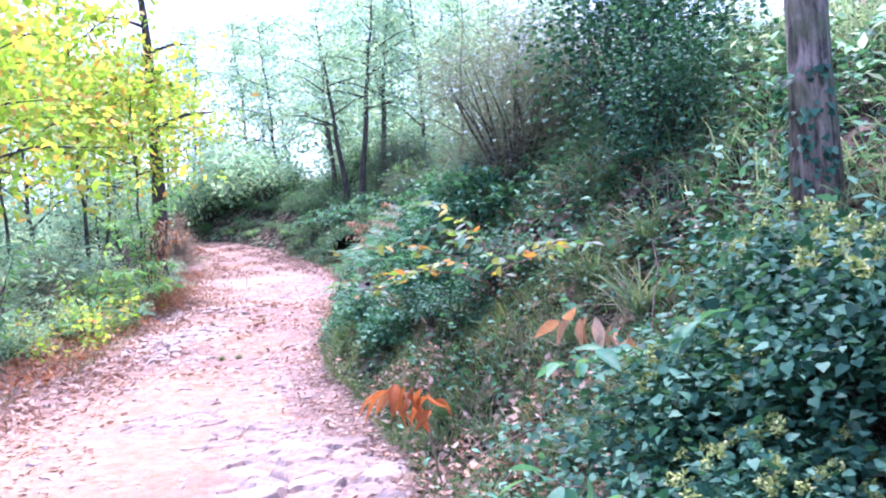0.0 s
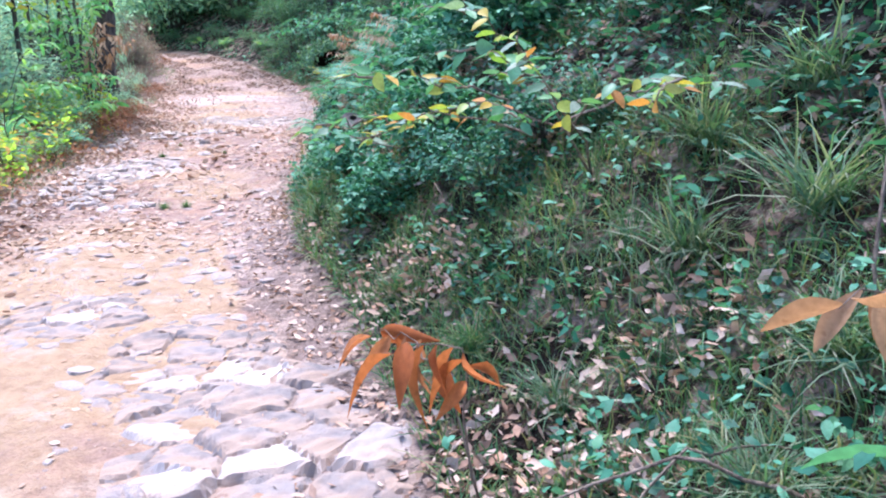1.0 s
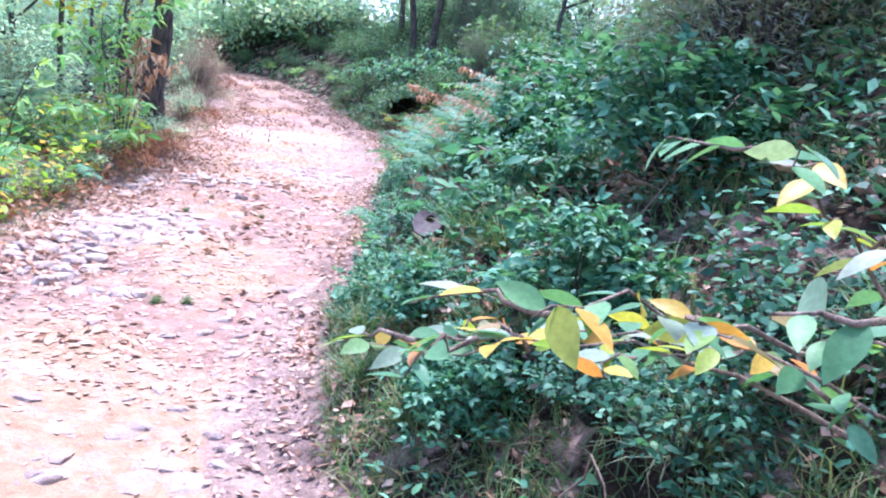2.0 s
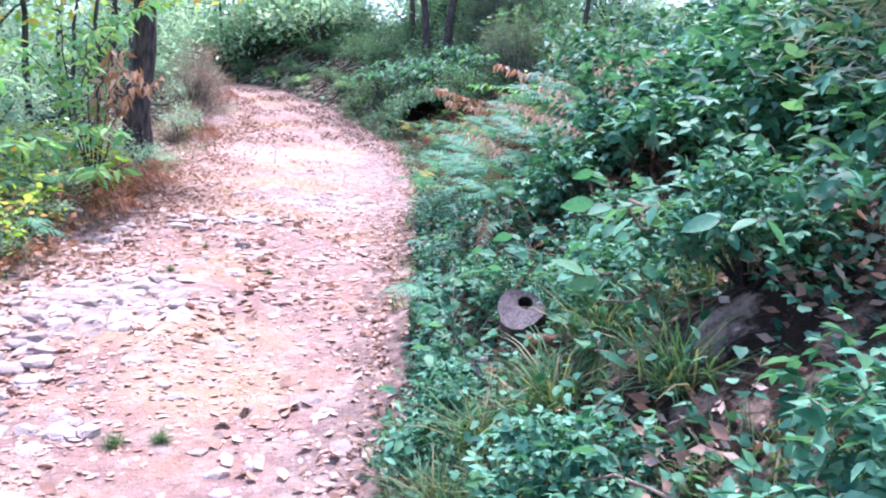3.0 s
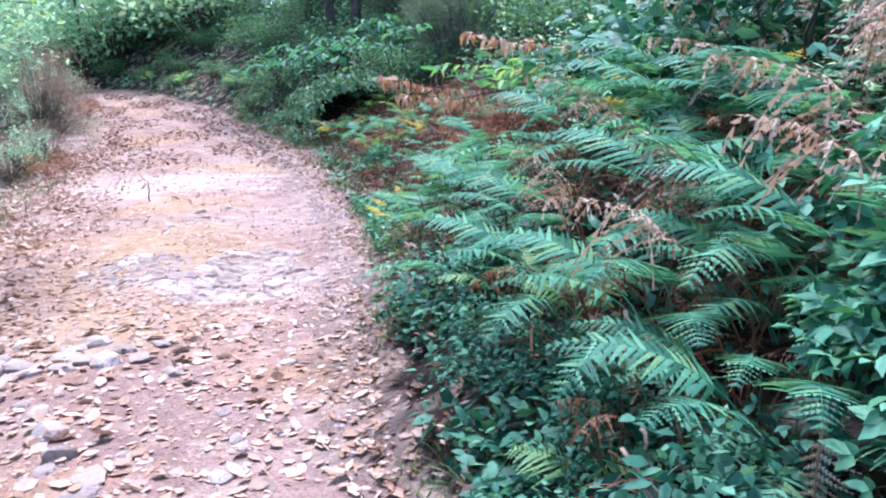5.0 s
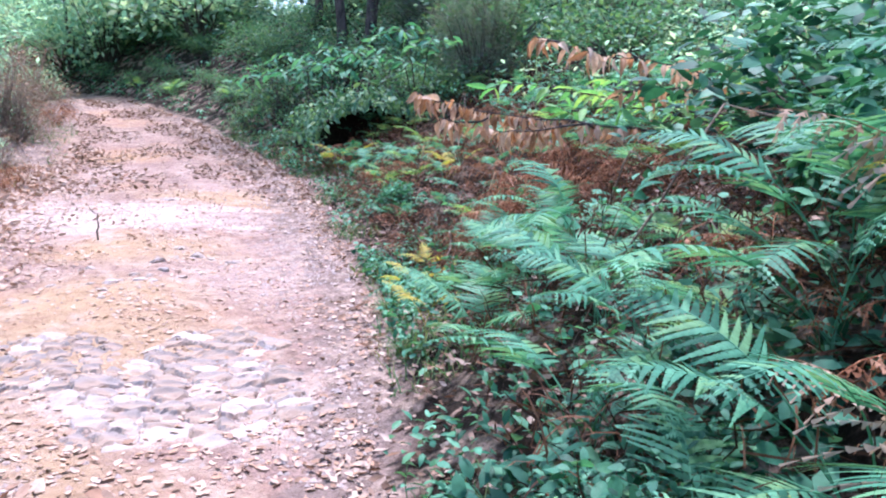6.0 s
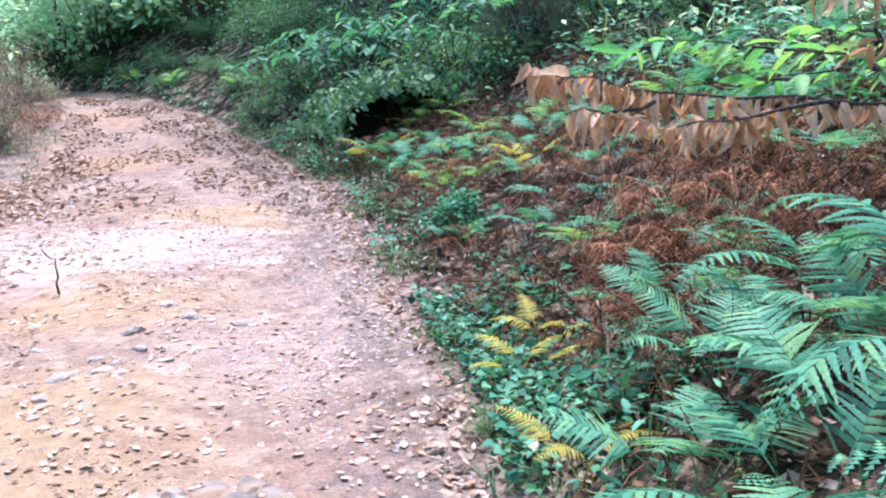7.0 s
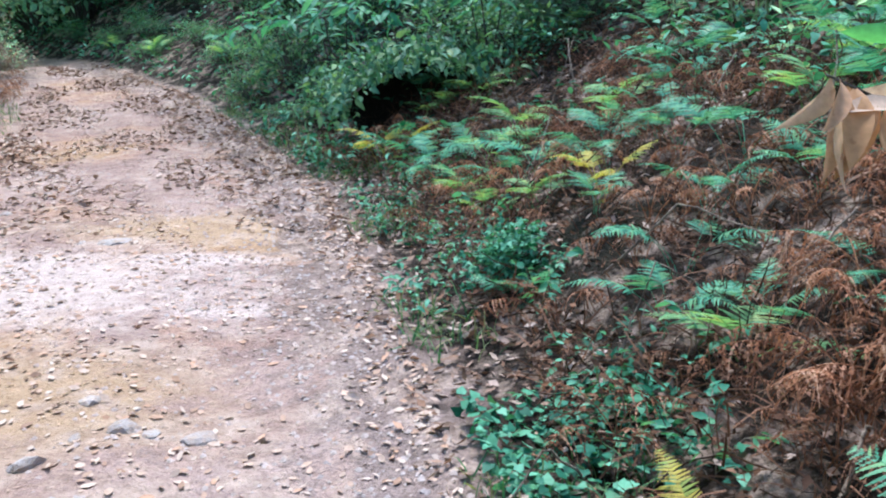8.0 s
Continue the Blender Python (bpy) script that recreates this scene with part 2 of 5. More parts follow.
# paled leaf: distant haze and bright light are put into this colour
M_pale = leaf_material("light_paled_leaf", [(0.18, 0.34, 0.26), (0.26, 0.43, 0.32), (0.35, 0.51, 0.38), (0.42, 0.51, 0.32)], 0.5, 0.62, glow=(1.25, 1.35, 1.05))
M_tangle = leaf_material("dead_stalk", [(0.05, 0.025, 0.016), (0.13, 0.062, 0.036), (0.22, 0.115, 0.07), (0.03, 0.018, 0.012)], 0.85, 0.1, glow=(1.15, 1.05, 0.9))
M_rot = bark_material("rotten_wood", (0.05, 0.025, 0.015), (0.2, 0.1, 0.05))
# rotten wood inside the log's hole, blackened to paint in its shade
M_holeshade = bark_material("shaded_hole_wood", (0.008, 0.006, 0.005), (0.025, 0.018, 0.014))
M_flower = leaf_material("ivy_flower", [(0.26, 0.34, 0.1), (0.38, 0.44, 0.14), (0.46, 0.48, 0.22)], 0.6, 0.1)

# ---------------------------------------------------------------- lie of the land
EDGE_R = ([-30, -4, 0, 3, 5, 7, 9.4, 12, 15, 17, 19, 22, 24, 26, 28, 30, 36, 60], [6, 1.6, 0.85, 0.05, -0.45, -1.05, -1.4, -1.6, -1.86, -2.15, -2.6, -3.7, -4.8, -6.1, -7.4, -9.4, -16.5, -42])
EDGE_L = ([-30, -4, 0, 3, 6.3, 8, 10.7, 12.3, 15, 18, 20, 22, 24, 26, 28, 30, 36, 60], [2, -1.8, -2.6, -3.1, -3.38, -3.5, -3.65, -3.9, -4.6, -5.35, -5.65, -6.1, -6.8, -7.3, -8.3, -10.6, -18, -44])
BASE = ([-200, -40, -5, 0, 4, 7, 10, 13, 16, 19, 21, 24, 27.5, 31, 40, 80, 400], [-9, -3.5, -0.55, -0.07, 0.28, 0.52, 0.74, 0.95, 1.13, 1.33, 1.52, 1.95, 2.45, 2.7, 3.0, 5, 14])
BANK = ([0, 0.2, 0.45, 0.8, 1.3, 2.0, 3.0, 5.0, 9.0, 20, 60, 300], [0, 0.07, 0.27, 0.5, 0.82, 1.3, 1.95, 2.7, 3.4, 4.6, 8, 20])
LEFT = ([0, 0.3, 1.0, 3.0, 8.0, 30, 300], [0, 0.05, 0.12, 0.1, 0.0, -1.0, -6])


def smooth(y, table, w=0.8):
    y = np.asarray(y, float)
    return (np.interp(y - w, *table) + 2 * np.interp(y, *table) + np.interp(y + w, *table)) / 4


WAVES = [(rng.uniform(0, 6.28), rng.uniform(0.7, 1.4) * k, rng.uniform(0, 6.28), a) for k, a in ((0.35, 0.5), (0.8, 0.35), (1.7, 0.25), (3.6, 0.16), (8, 0.08), (15, 0.045), (27, 0.025)) for _ in range(4)]


def rough_ground(x, y):
    z = np.zeros_like(x)
    for turn, k, ph, a in WAVES:
        u = x * math.cos(turn) + y * math.sin(turn)
        v = -x * math.sin(turn) + y * math.cos(turn)
        z = z + a * np.sin(k * u + ph + 0.9 * np.sin(k * 0.6 * v + ph * 2))
    return z


def edge_wave(y, ph):
    y = np.asarray(y, float)
    return 0.05 * np.sin(1.3 * y + ph) + 0.025 * np.sin(4.1 * y + 2 * ph) + 0.015 * np.sin(11 * y + ph)


def side(x, y):
    """How far a place lies outside the trail: to the right, to the left (both negative on the trail)."""
    return x - smooth(y, EDGE_R) - edge_wave(y, 1.0), smooth(y, EDGE_L) - x + edge_wave(y, 4.0) * 1.6


def land(x, y):
    x, y = np.asarray(x, float), np.asarray(y, float)
    dr, dl = side(x, y)
    steep = np.interp(y, [8, 14], [1.0, 0.62])
    z = smooth(y, BASE, 1.5) + np.where(dr > 0, np.interp(dr, *BANK) * steep, 0) + np.where(dl > 0, np.interp(dl, *LEFT), 0)
    out = np.clip(np.maximum(dr, dl) / 0.6, 0, 1)
    z = z + rough_ground(x, y) * (0.022 + 0.09 * out)
    mid = np.clip(-np.maximum(dr, dl) / 1.2, 0, 1)
    return z - 0.035 * np.sin(mid * math.pi) * (1 + 0.4 * np.sin(0.9 * y))


def z_at(x, y):
    return float(land(np.array([x]), np.array([y]))[0])


# ---------------------------------------------------------------- mesh helpers
def mesh_from(name, verts, faces, mat, smooth_faces=False):
    me = bpy.data.meshes.new(name)
    me.from_pydata([tuple(v) for v in np.asarray(verts).tolist()], [], faces if isinstance(faces, list) else faces.tolist())
    me.materials.append(mat)
    if smooth_faces:
        me.polygons.foreach_set("use_smooth", [True] * len(me.polygons))
    me.update()
    return me


def part(name, mesh, parent, label=""):
    ob = new(name, mesh)
    ob.parent = parent
    return tagged(ob, label)


def thing(name, label, category, at=(0, 0, 0), turn=0, size=1.0, group=""):
    ob = new(name)
    ob.empty_display_size = 0.1
    ob.matrix_basis = Matrix.LocRotScale(at, Euler((0, 0, radians(turn))), (size, size, size))
    return tagged(ob, label, category, group)


def put(x, y, turn=0, size=1.0, lift=0.0, lean=0.0):
    return Matrix.LocRotScale((x, y, z_at(x, y) + lift), Euler((radians(lean), 0, radians(turn))), (size, size, size))


def tube(points, radii, sides=7, seed=0, knobs=0.0):
    """Verts and faces of a tapered, slightly knobbly limb."""
    r = np.random.default_rng(seed)
    pts = [Vector(p) for p in points]
    verts, faces = [], []
    for i, p in enumerate(pts):
        way = (pts[min(i + 1, len(pts) - 1)] - pts[max(i - 1, 0)]).normalized()
        side_way = way.cross(Vector((0.3, 1, 0.1))).normalized()
        up_way = way.cross(side_way)
        for k in range(sides):
            a = 2 * math.pi * k / sides
            rad = radii[i] * (1 + knobs * r.uniform(-1, 1))
            verts.append(p + rad * (math.cos(a) * side_way + math.sin(a) * up_way))
    for i in range(len(pts) - 1):
        for k in range(sides):
            a, b = i * sides + k, i * sides + (k + 1) % sides
            faces.append((a, b, b + sides, a + sides))
    faces.append(tuple(range(sides - 1, -1, -1)))
    faces.append(tuple((len(pts) - 1) * sides + k for k in range(sides)))
    return [tuple(v) for v in verts], faces


def join(pieces):
    verts, faces = [], []
    for v, f in pieces:
        o = len(verts)
        verts += [tuple(p) for p in v]
        faces += [tuple(i + o for i in face) for face in f]
    return verts, faces


# leaf outlines: along +y, folded on the midrib, unit length
def blade_shape(widths, fold=0.06, droop=0.2):
    """A leaf from its half widths at even steps from stalk to tip."""
    n = len(widths)
    v, f = [], []
    for i, w in enumerate(widths):
        u = i / (n - 1)
        v += [(-w, u, fold * w * 4 - droop * u * u), (0, u, -droop * u * u), (w, u, fold * w * 4 - droop * u * u)]
    for i in range(n - 1):
        a = 3 * i
        f += [(a, a + 1, a + 4, a + 3), (a + 1, a + 2, a + 5, a + 4)]
    return np.array(v), f


LEAF = (np.array([(0, 0, 0), (-0.19, 0.3, 0.05), (0, 0.33, -0.01), (0.19, 0.3, 0.05), (-0.17, 0.66, 0.0), (0, 0.7, -0.07), (0.17, 0.66, 0.0), (0, 1.0, -0.2)]),
        [(0, 2, 1), (0, 3, 2), (1, 2, 5, 4), (2, 3, 6, 5), (4, 5, 7), (5, 6, 7)])
NEEDLE = (np.array([(0, 0, 0), (0.07, 0.45, 0.02), (0, 1.0, -0.08), (-0.07, 0.45, 0.02)]), [(0, 1, 2, 3)])
FAR_LEAF = (np.array([(0, 0, 0), (0.24, 0.45, 0.03), (0, 1.0, -0.1), (-0.24, 0.45, 0.03)]), [(0, 1, 2, 3)])
FLAT = (np.array([(0, 0, 0.02), (-0.27, 0.35, 0.05), (0.02, 0.5, 0.015), (0.28, 0.4, 0.045), (-0.2, 0.72, 0.04), (0.2, 0.75, 0.05), (0.04, 1.0, 0.06)]), [(0, 2, 1), (0, 3, 2), (1, 2, 4), (2, 3, 5), (4, 2, 6), (2, 5, 6)])
CURLED = (np.array([(0, 0, 0.03), (-0.24, 0.4, 0.09), (0.04, 0.5, -0.01), (0.27, 0.5, 0.07), (0.06, 1.0, 0.1)]), [(0, 2, 1), (0, 3, 2), (1, 2, 4), (2, 3, 4)])
SMALL_LEAF = (np.array([(0, 0, 0), (-0.24, 0.3, 0.05), (0.24, 0.3, 0.05), (-0.2, 0.68, 0.0), (0.2, 0.68, 0.0), (0, 1.0, -0.12)]), [(0, 2, 1), (1, 2, 4, 3), (3, 4, 5)])
def three_leaflets():
    """A bramble leaf: three pointed leaflets on one stalk, the middle one largest."""
    v, f = [], []
    for a, q, at in ((0.0, 0.62, 0.38), (1.15, 0.5, 0.34), (-1.15, 0.5, 0.34)):
        o = len(v)
        for x, y, z in ((0, 0, 0), (-0.27, 0.3, 0.06), (0, 0.4, -0.02), (0.27, 0.3, 0.06), (-0.24, 0.62, 0.03), (0.24, 0.62, 0.03), (0, 1.0, -0.14)):
            v.append((q * (x * math.cos(a) - y * math.sin(a)), at + q * (x * math.sin(a) + y * math.cos(a)), q * z - 0.12 * abs(a) * q * y))
        f += [tuple(o + k for k in t) for t in ((0, 2, 1), (0, 3, 2), (1, 2, 4), (2, 3, 5), (2, 5, 6), (2, 6, 4))]
    return np.array(v), f


BRAMBLE = three_leaflets()
LANCE = blade_shape((0.012, 0.09, 0.14, 0.155, 0.135, 0.09, 0.004), 0.13, 0.3)
OVAL = blade_shape((0.015, 0.17, 0.235, 0.235, 0.19, 0.11, 0.004), 0.05, 0.15)
HEART = (np.array([(0, 0.08, 0), (-0.3, 0.0, 0.03), (-0.42, 0.35, 0.04), (0, 0.4, -0.02), (0.42, 0.35, 0.04), (0.3, 0.0, 0.03), (0, 1.0, -0.14)]), [(0, 3, 2, 1), (0, 5, 4, 3), (2, 3, 6), (3, 4, 6)])
BLADE = (np.array([(-0.5, 0, 0), (0.5, 0, 0), (-0.4, 0.4, 0.08), (0.4, 0.4, 0.08), (-0.25, 0.75, 0.02), (0.25, 0.75, 0.02), (0, 1, -0.16)]), [(0, 1, 3, 2), (2, 3, 5, 4), (4, 5, 6)])


def turned(yaw, pitch, roll):
    """Rotation matrices: the leaf's length lies along yaw, raised by pitch, rolled about itself."""
    cy, sy, cp, sp, cr, sr = np.cos(yaw), np.sin(yaw), np.cos(pitch), np.sin(pitch), np.cos(roll), np.sin(roll)
    ahead = np.stack([-sy * cp, cy * cp, sp], -1)
    right = np.stack([cy, sy, 0 * cy], -1)
    up = np.cross(right, ahead)
    r2 = right * cr[:, None] + up * sr[:, None]
    u2 = np.cross(r2, ahead)
    return np.stack([r2, ahead, u2], -1)


def scatter(shape, places, mats, sizes, widths=None):
    """One mesh's verts and faces: the shape at every place."""
    base, faces = shape
    n, k = len(places), len(base)
    local = base[None] * sizes[:, None, None]
    if widths is not None:
        local = local * np.stack([widths, np.ones(n), np.ones(n)], -1)[:, None]
    verts = np.einsum("nij,nkj->nki", mats, local) + places[:, None]
    out = []
    for i in range(n):
        o = i * k
        out += [tuple(a + o for a in f) for f in faces]
    return verts.reshape(-1, 3), out


# ---------------------------------------------------------------- ground and trail
def axis(parts):
    vals = []
    for a, b, step in parts:
        vals += list(np.arange(a, b - 1e-6, step))
    return np.array(vals + [parts[-1][1]])


# one sheet whose columns follow both edges of the trail
OUT_R = axis([(0, 2.6, 0.075), (2.6, 6, 0.25), (6, 20, 1.2), (20, 100, 10), (100, 400, 50)])
OUT_L = axis([(0, 2.5, 0.1), (2.5, 6, 0.25), (6, 20, 1.2), (20, 100, 10), (100, 400, 50)])
ACROSS = np.linspace(0, 1, 43)[1:-1]
YS = axis([(-200, -40, 20), (-40, -6, 2), (-6, 1, 0.3), (1, 20, 0.085), (20, 34, 0.16), (34, 60, 1.5), (60, 120, 10), (120, 400, 40)])
LE = (smooth(YS, EDGE_L) + edge_wave(YS, 4.0) * 1.6)[:, None]
RE = (smooth(YS, EDGE_R) + edge_wave(YS, 1.0))[:, None]
GX = np.concatenate([LE - OUT_L[None, ::-1], LE + (RE - LE) * ACROSS[None], RE + OUT_R[None]], 1)
GY = np.repeat(YS[:, None], GX.shape[1], 1)
GZ = land(GX, GY)
GV = np.stack([GX, GY, GZ], -1).reshape(-1, 3)
ny, nx = GX.shape
ii, jj = np.meshgrid(np.arange(nx - 1), np.arange(ny - 1))
a0 = (jj * nx + ii).ravel()
QUADS = np.stack([a0, a0 + 1, a0 + 1 + nx, a0 + nx], -1)
first, last = len(OUT_L) - 1, len(OUT_L) + len(ACROSS)
ON_TRAIL = (ii.ravel() >= first) & (ii.ravel() < last)


# patches on the trail, middle and half widths: ochre clay; pale earth and painted sunlight
OCHRE = [(-1.9, 6.5, 1.0, 0.9), (-2.5, 5.6, 0.7, 0.9), (-1.7, 5.4, 0.7, 0.7), (-1.5, 6.3, 0.7, 0.6), (-2.2, 4.6, 0.9, 1.2), (-1.4, 3.6, 0.6, 0.6), (-2.4, 7.4, 0.6, 0.5), (-1.0, 4.9, 0.5, 0.35), (-3.2, 14.2, 0.6, 1.0), (-3.4, 15.2, 0.5, 0.5), (-3.6, 16.6, 0.6, 0.4), (-3.4, 18.9, 0.8, 0.35), (-2.4, 9.6, 0.5, 0.25), (-3.0, 12.9, 0.5, 0.5), (-2.1, 9.0, 0.4, 0.3)]
# the first three paint sunlight lying on the trail into the soil colour
SUN_PALE = [(-4.25, 17.8, 1.0, 0.55), (-3.4, 18.25, 0.35, 0.12), (-3.0, 17.5, 0.35, 0.1), (-7.6, 27.2, 0.8, 0.9), (-2.5, 13.7, 0.5, 0.3), (-3.3, 10.4, 0.4, 0.5)]


def sheet(name, quads, mat):
    used, inv = np.unique(quads, return_inverse=True)
    me = mesh_from(name, GV[used], inv.reshape(-1, 4), mat, True)
    dr, dl = side(GV[used, 0], GV[used, 1])
    wide = np.interp(GV[used, 1], [6.0, 9.0, 13.0, 17.0], [1.25, 0.6, 0.8, 1.4])
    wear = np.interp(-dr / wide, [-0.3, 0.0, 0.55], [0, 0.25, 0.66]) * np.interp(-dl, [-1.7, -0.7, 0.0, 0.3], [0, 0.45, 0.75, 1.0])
    # drops outside the trail, so gaps there keep the shade-dark wild soil
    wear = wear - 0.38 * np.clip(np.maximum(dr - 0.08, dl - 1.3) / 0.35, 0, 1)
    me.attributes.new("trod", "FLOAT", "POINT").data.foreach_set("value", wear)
    for kind_of, spots in (("ochre", OCHRE), ("dry", SUN_PALE)):
        val = np.zeros(len(used))
        for x, y, rx, ry in spots:
            val = np.maximum(val, np.exp(-((GV[used, 0] - x) / rx) ** 2 - ((GV[used, 1] - y) / ry) ** 2))
        me.attributes.new(kind_of, "FLOAT", "POINT").data.foreach_set("value", val * 0.7 * (wear > 0.5))
    return me


ground = tagged(new("ground", sheet("ground", QUADS[~ON_TRAIL], M_earth)), "brown forest soil with leaf litter, darkened for shade under plants", "ground", kind="structure")
trail = tagged(new("path", sheet("path", QUADS[ON_TRAIL], M_earth)), "pinkish sandy dirt trail with stones and dry leaves", "path", kind="structure")


# ---------------------------------------------------------------- plants
def frond_mesh(name, mat, length=0.8, width=0.12, pairs=15, start=0.45, lean0=12, lean1=95, pinnules=8, seed=0, curl=0.0):
    """A bracken frond: arching stalk, paired leaflets, each cut into lobes."""
    r = np.random.default_rng(seed)
    steps = 24
    p, pts = np.zeros(3), []
    twist = r.uniform(-0.3, 0.3)
    for i in range(steps + 1):
        s = i / steps
        a = radians(lean0 + (lean1 - lean0) * s ** 1.3)
        pts.append((p.copy(), a))
        p = p + length / steps * np.array([twist * s * 0.5, math.sin(a), math.cos(a)])
    verts, faces = tube([q for q, _ in pts[::2]], [0.004 * (1 - 0.85 * i / (steps // 2)) for i in range(steps // 2 + 1)], 4)
    for j in range(pairs):
        s = start + (1 - start) * (j + 0.4) / pairs
        f = s * steps
        i = min(int(f), steps - 1)
        q = pts[i][0] * (1 - f + i) + pts[i + 1][0] * (f - i)
        a = pts[i][1]
        ahead = np.array([0, math.sin(a), math.cos(a)])
        up = np.array([0, -math.cos(a), math.sin(a)])
        rel = (s - start) / (1 - start)
        full = width * (1 - rel) ** 0.8 * min(1, 0.7 + rel * 2) + 0.014
        for sgn in (-1, 1):
            ln = full * (r.uniform(0.82, 1.1) if curl < 1 else r.uniform(0.35, 1.25))
            if curl > 1 and r.uniform() < 0.25:
                continue
            droop = r.uniform(0.05, 0.3) + curl * r.uniform(0.3, 1.5)
            tilt = r.uniform(0.3, 0.55) if curl < 1 else r.uniform(-0.2, 0.9)
            way = sgn * np.array([1.0, 0, 0]) * math.cos(tilt) + ahead * math.sin(tilt)
            m = (8 if rel < 0.35 else 6) if rel < 0.7 else 4
            wide = 0.5 * (1 - start) * length / pairs
            o = len(verts)
            spine = [q + way * ln * k / m - up * droop * ln * (k / m) ** 2 for k in range(m + 1)]
            verts += [tuple(c) for c in spine]
            for k in range(m):
                w = wide * (1 - (k + 0.3) / m) ** 0.6
                lift = 0.06 + curl * r.uniform(-0.4, 1.2)
                c, step_way = (spine[k] + spine[k + 1]) / 2, spine[k + 1] - spine[k]
                for turn_to in (-0.8, 1.0):
                    tip = c + step_way * 0.42 + ahead * w * turn_to - up * w * lift
                    v0 = len(verts)
                    if curl < 0.2 and rel < 0.7:
                        verts += [tuple(tip + step_way * 0.12), tuple(tip - step_way * 0.8 - (ahead * turn_to) * w * 0.1)]
                        faces.append((o + k, o + k + 1, v0, v0 + 1))
                    else:
                        verts.append(tuple(tip))
                        faces.append((o + k, o + k + 1, v0))
    return mesh_from(name, verts, faces, mat)


def fern_kind(name, label, mat, count, seed, length=0.9, width=0.34, lean1=95, curl=0.0, pairs=15, category="fern", group="bracken ferns on the bank", fan=None):
    """A clump of arching fronds round one crown."""
    r = np.random.default_rng(seed)
    meshes = [frond_mesh("frond", mat, length * r.uniform(0.8, 1.1), width * r.uniform(0.85, 1.15), pairs, r.uniform(0.4, 0.52), r.uniform(5, 28), lean1 * r.uniform(0.85, 1.15), 7, seed * 10 + i, curl) for i in range(3)]
    ob = thing(name, label, category, group=group)
    for i in range(count):
        fr = part("frond", meshes[i % 3], ob)
        fr.matrix_basis = pose(r.uniform(-0.05, 0.05), r.uniform(-0.05, 0.05), 0, r.uniform(-12, 12), r.uniform(-14, 14), 360 * i / count + r.uniform(-25, 25) if fan is None else fan[0] + fan[1] * (2 * (i + 0.5) / count - 1) + r.uniform(-12, 12))
    return ob


def shrub_kind(name, label, leaf_mat, radius, height, leaves, leaf_size, seed, stem_mat=None, shape=SMALL_LEAF, clumps=14, category="shrub", group="", low=0.15, loose=0.3):
    r = np.random.default_rng(seed)
    ob = thing(name, label, category, group=group)
    stems, centres = [], []
    for i in range(clumps):
        a, q = r.uniform(0, 6.28), math.sqrt(r.uniform(0.02, 1))
        c = np.array([radius * q * math.cos(a) * 0.8, radius * q * math.sin(a) * 0.8, height * (low + (1 - low) * r.uniform(0.1, 1) * math.sqrt(1.02 - q * q * 0.75))])
        centres.append(c)
        b = c * np.array([0.12, 0.12, 0])
        mid = (b + c) / 2 + np.array([r.uniform(-.1, .1), r.uniform(-.1, .1), 0.12]) * radius
        stems.append(tube([b, b * 0.6 + mid * 0.4, mid, c], [0.012 * (0.4 + height), 0.009 * (0.4 + height), 0.006 * (0.4 + height), 0.002], 3, i))
    part("stem", mesh_from("stem", *join(stems), stem_mat or M_darkbark, True), ob)
    centres = np.array(centres)
    pick = r.integers(0, clumps, leaves)
    off = r.normal(0, 1, (leaves, 3)) * np.array([radius * loose, radius * loose, height * loose * 0.55])
    pos = centres[pick] + off
    pos[:, 2] = np.clip(pos[:, 2], 0.03, None)
    yaw = np.arctan2(-off[:, 0], off[:, 1]) + r.normal(0, 0.8, leaves)
    mats = turned(yaw, r.normal(0.05, 0.45, leaves), r.normal(0, 0.5, leaves))
    v, f = scatter(shape, pos, mats, leaf_size * r.uniform(0.6, 1.25, leaves))
    part("foliage", mesh_from("foliage", v, f, leaf_mat, True), ob)
    return ob


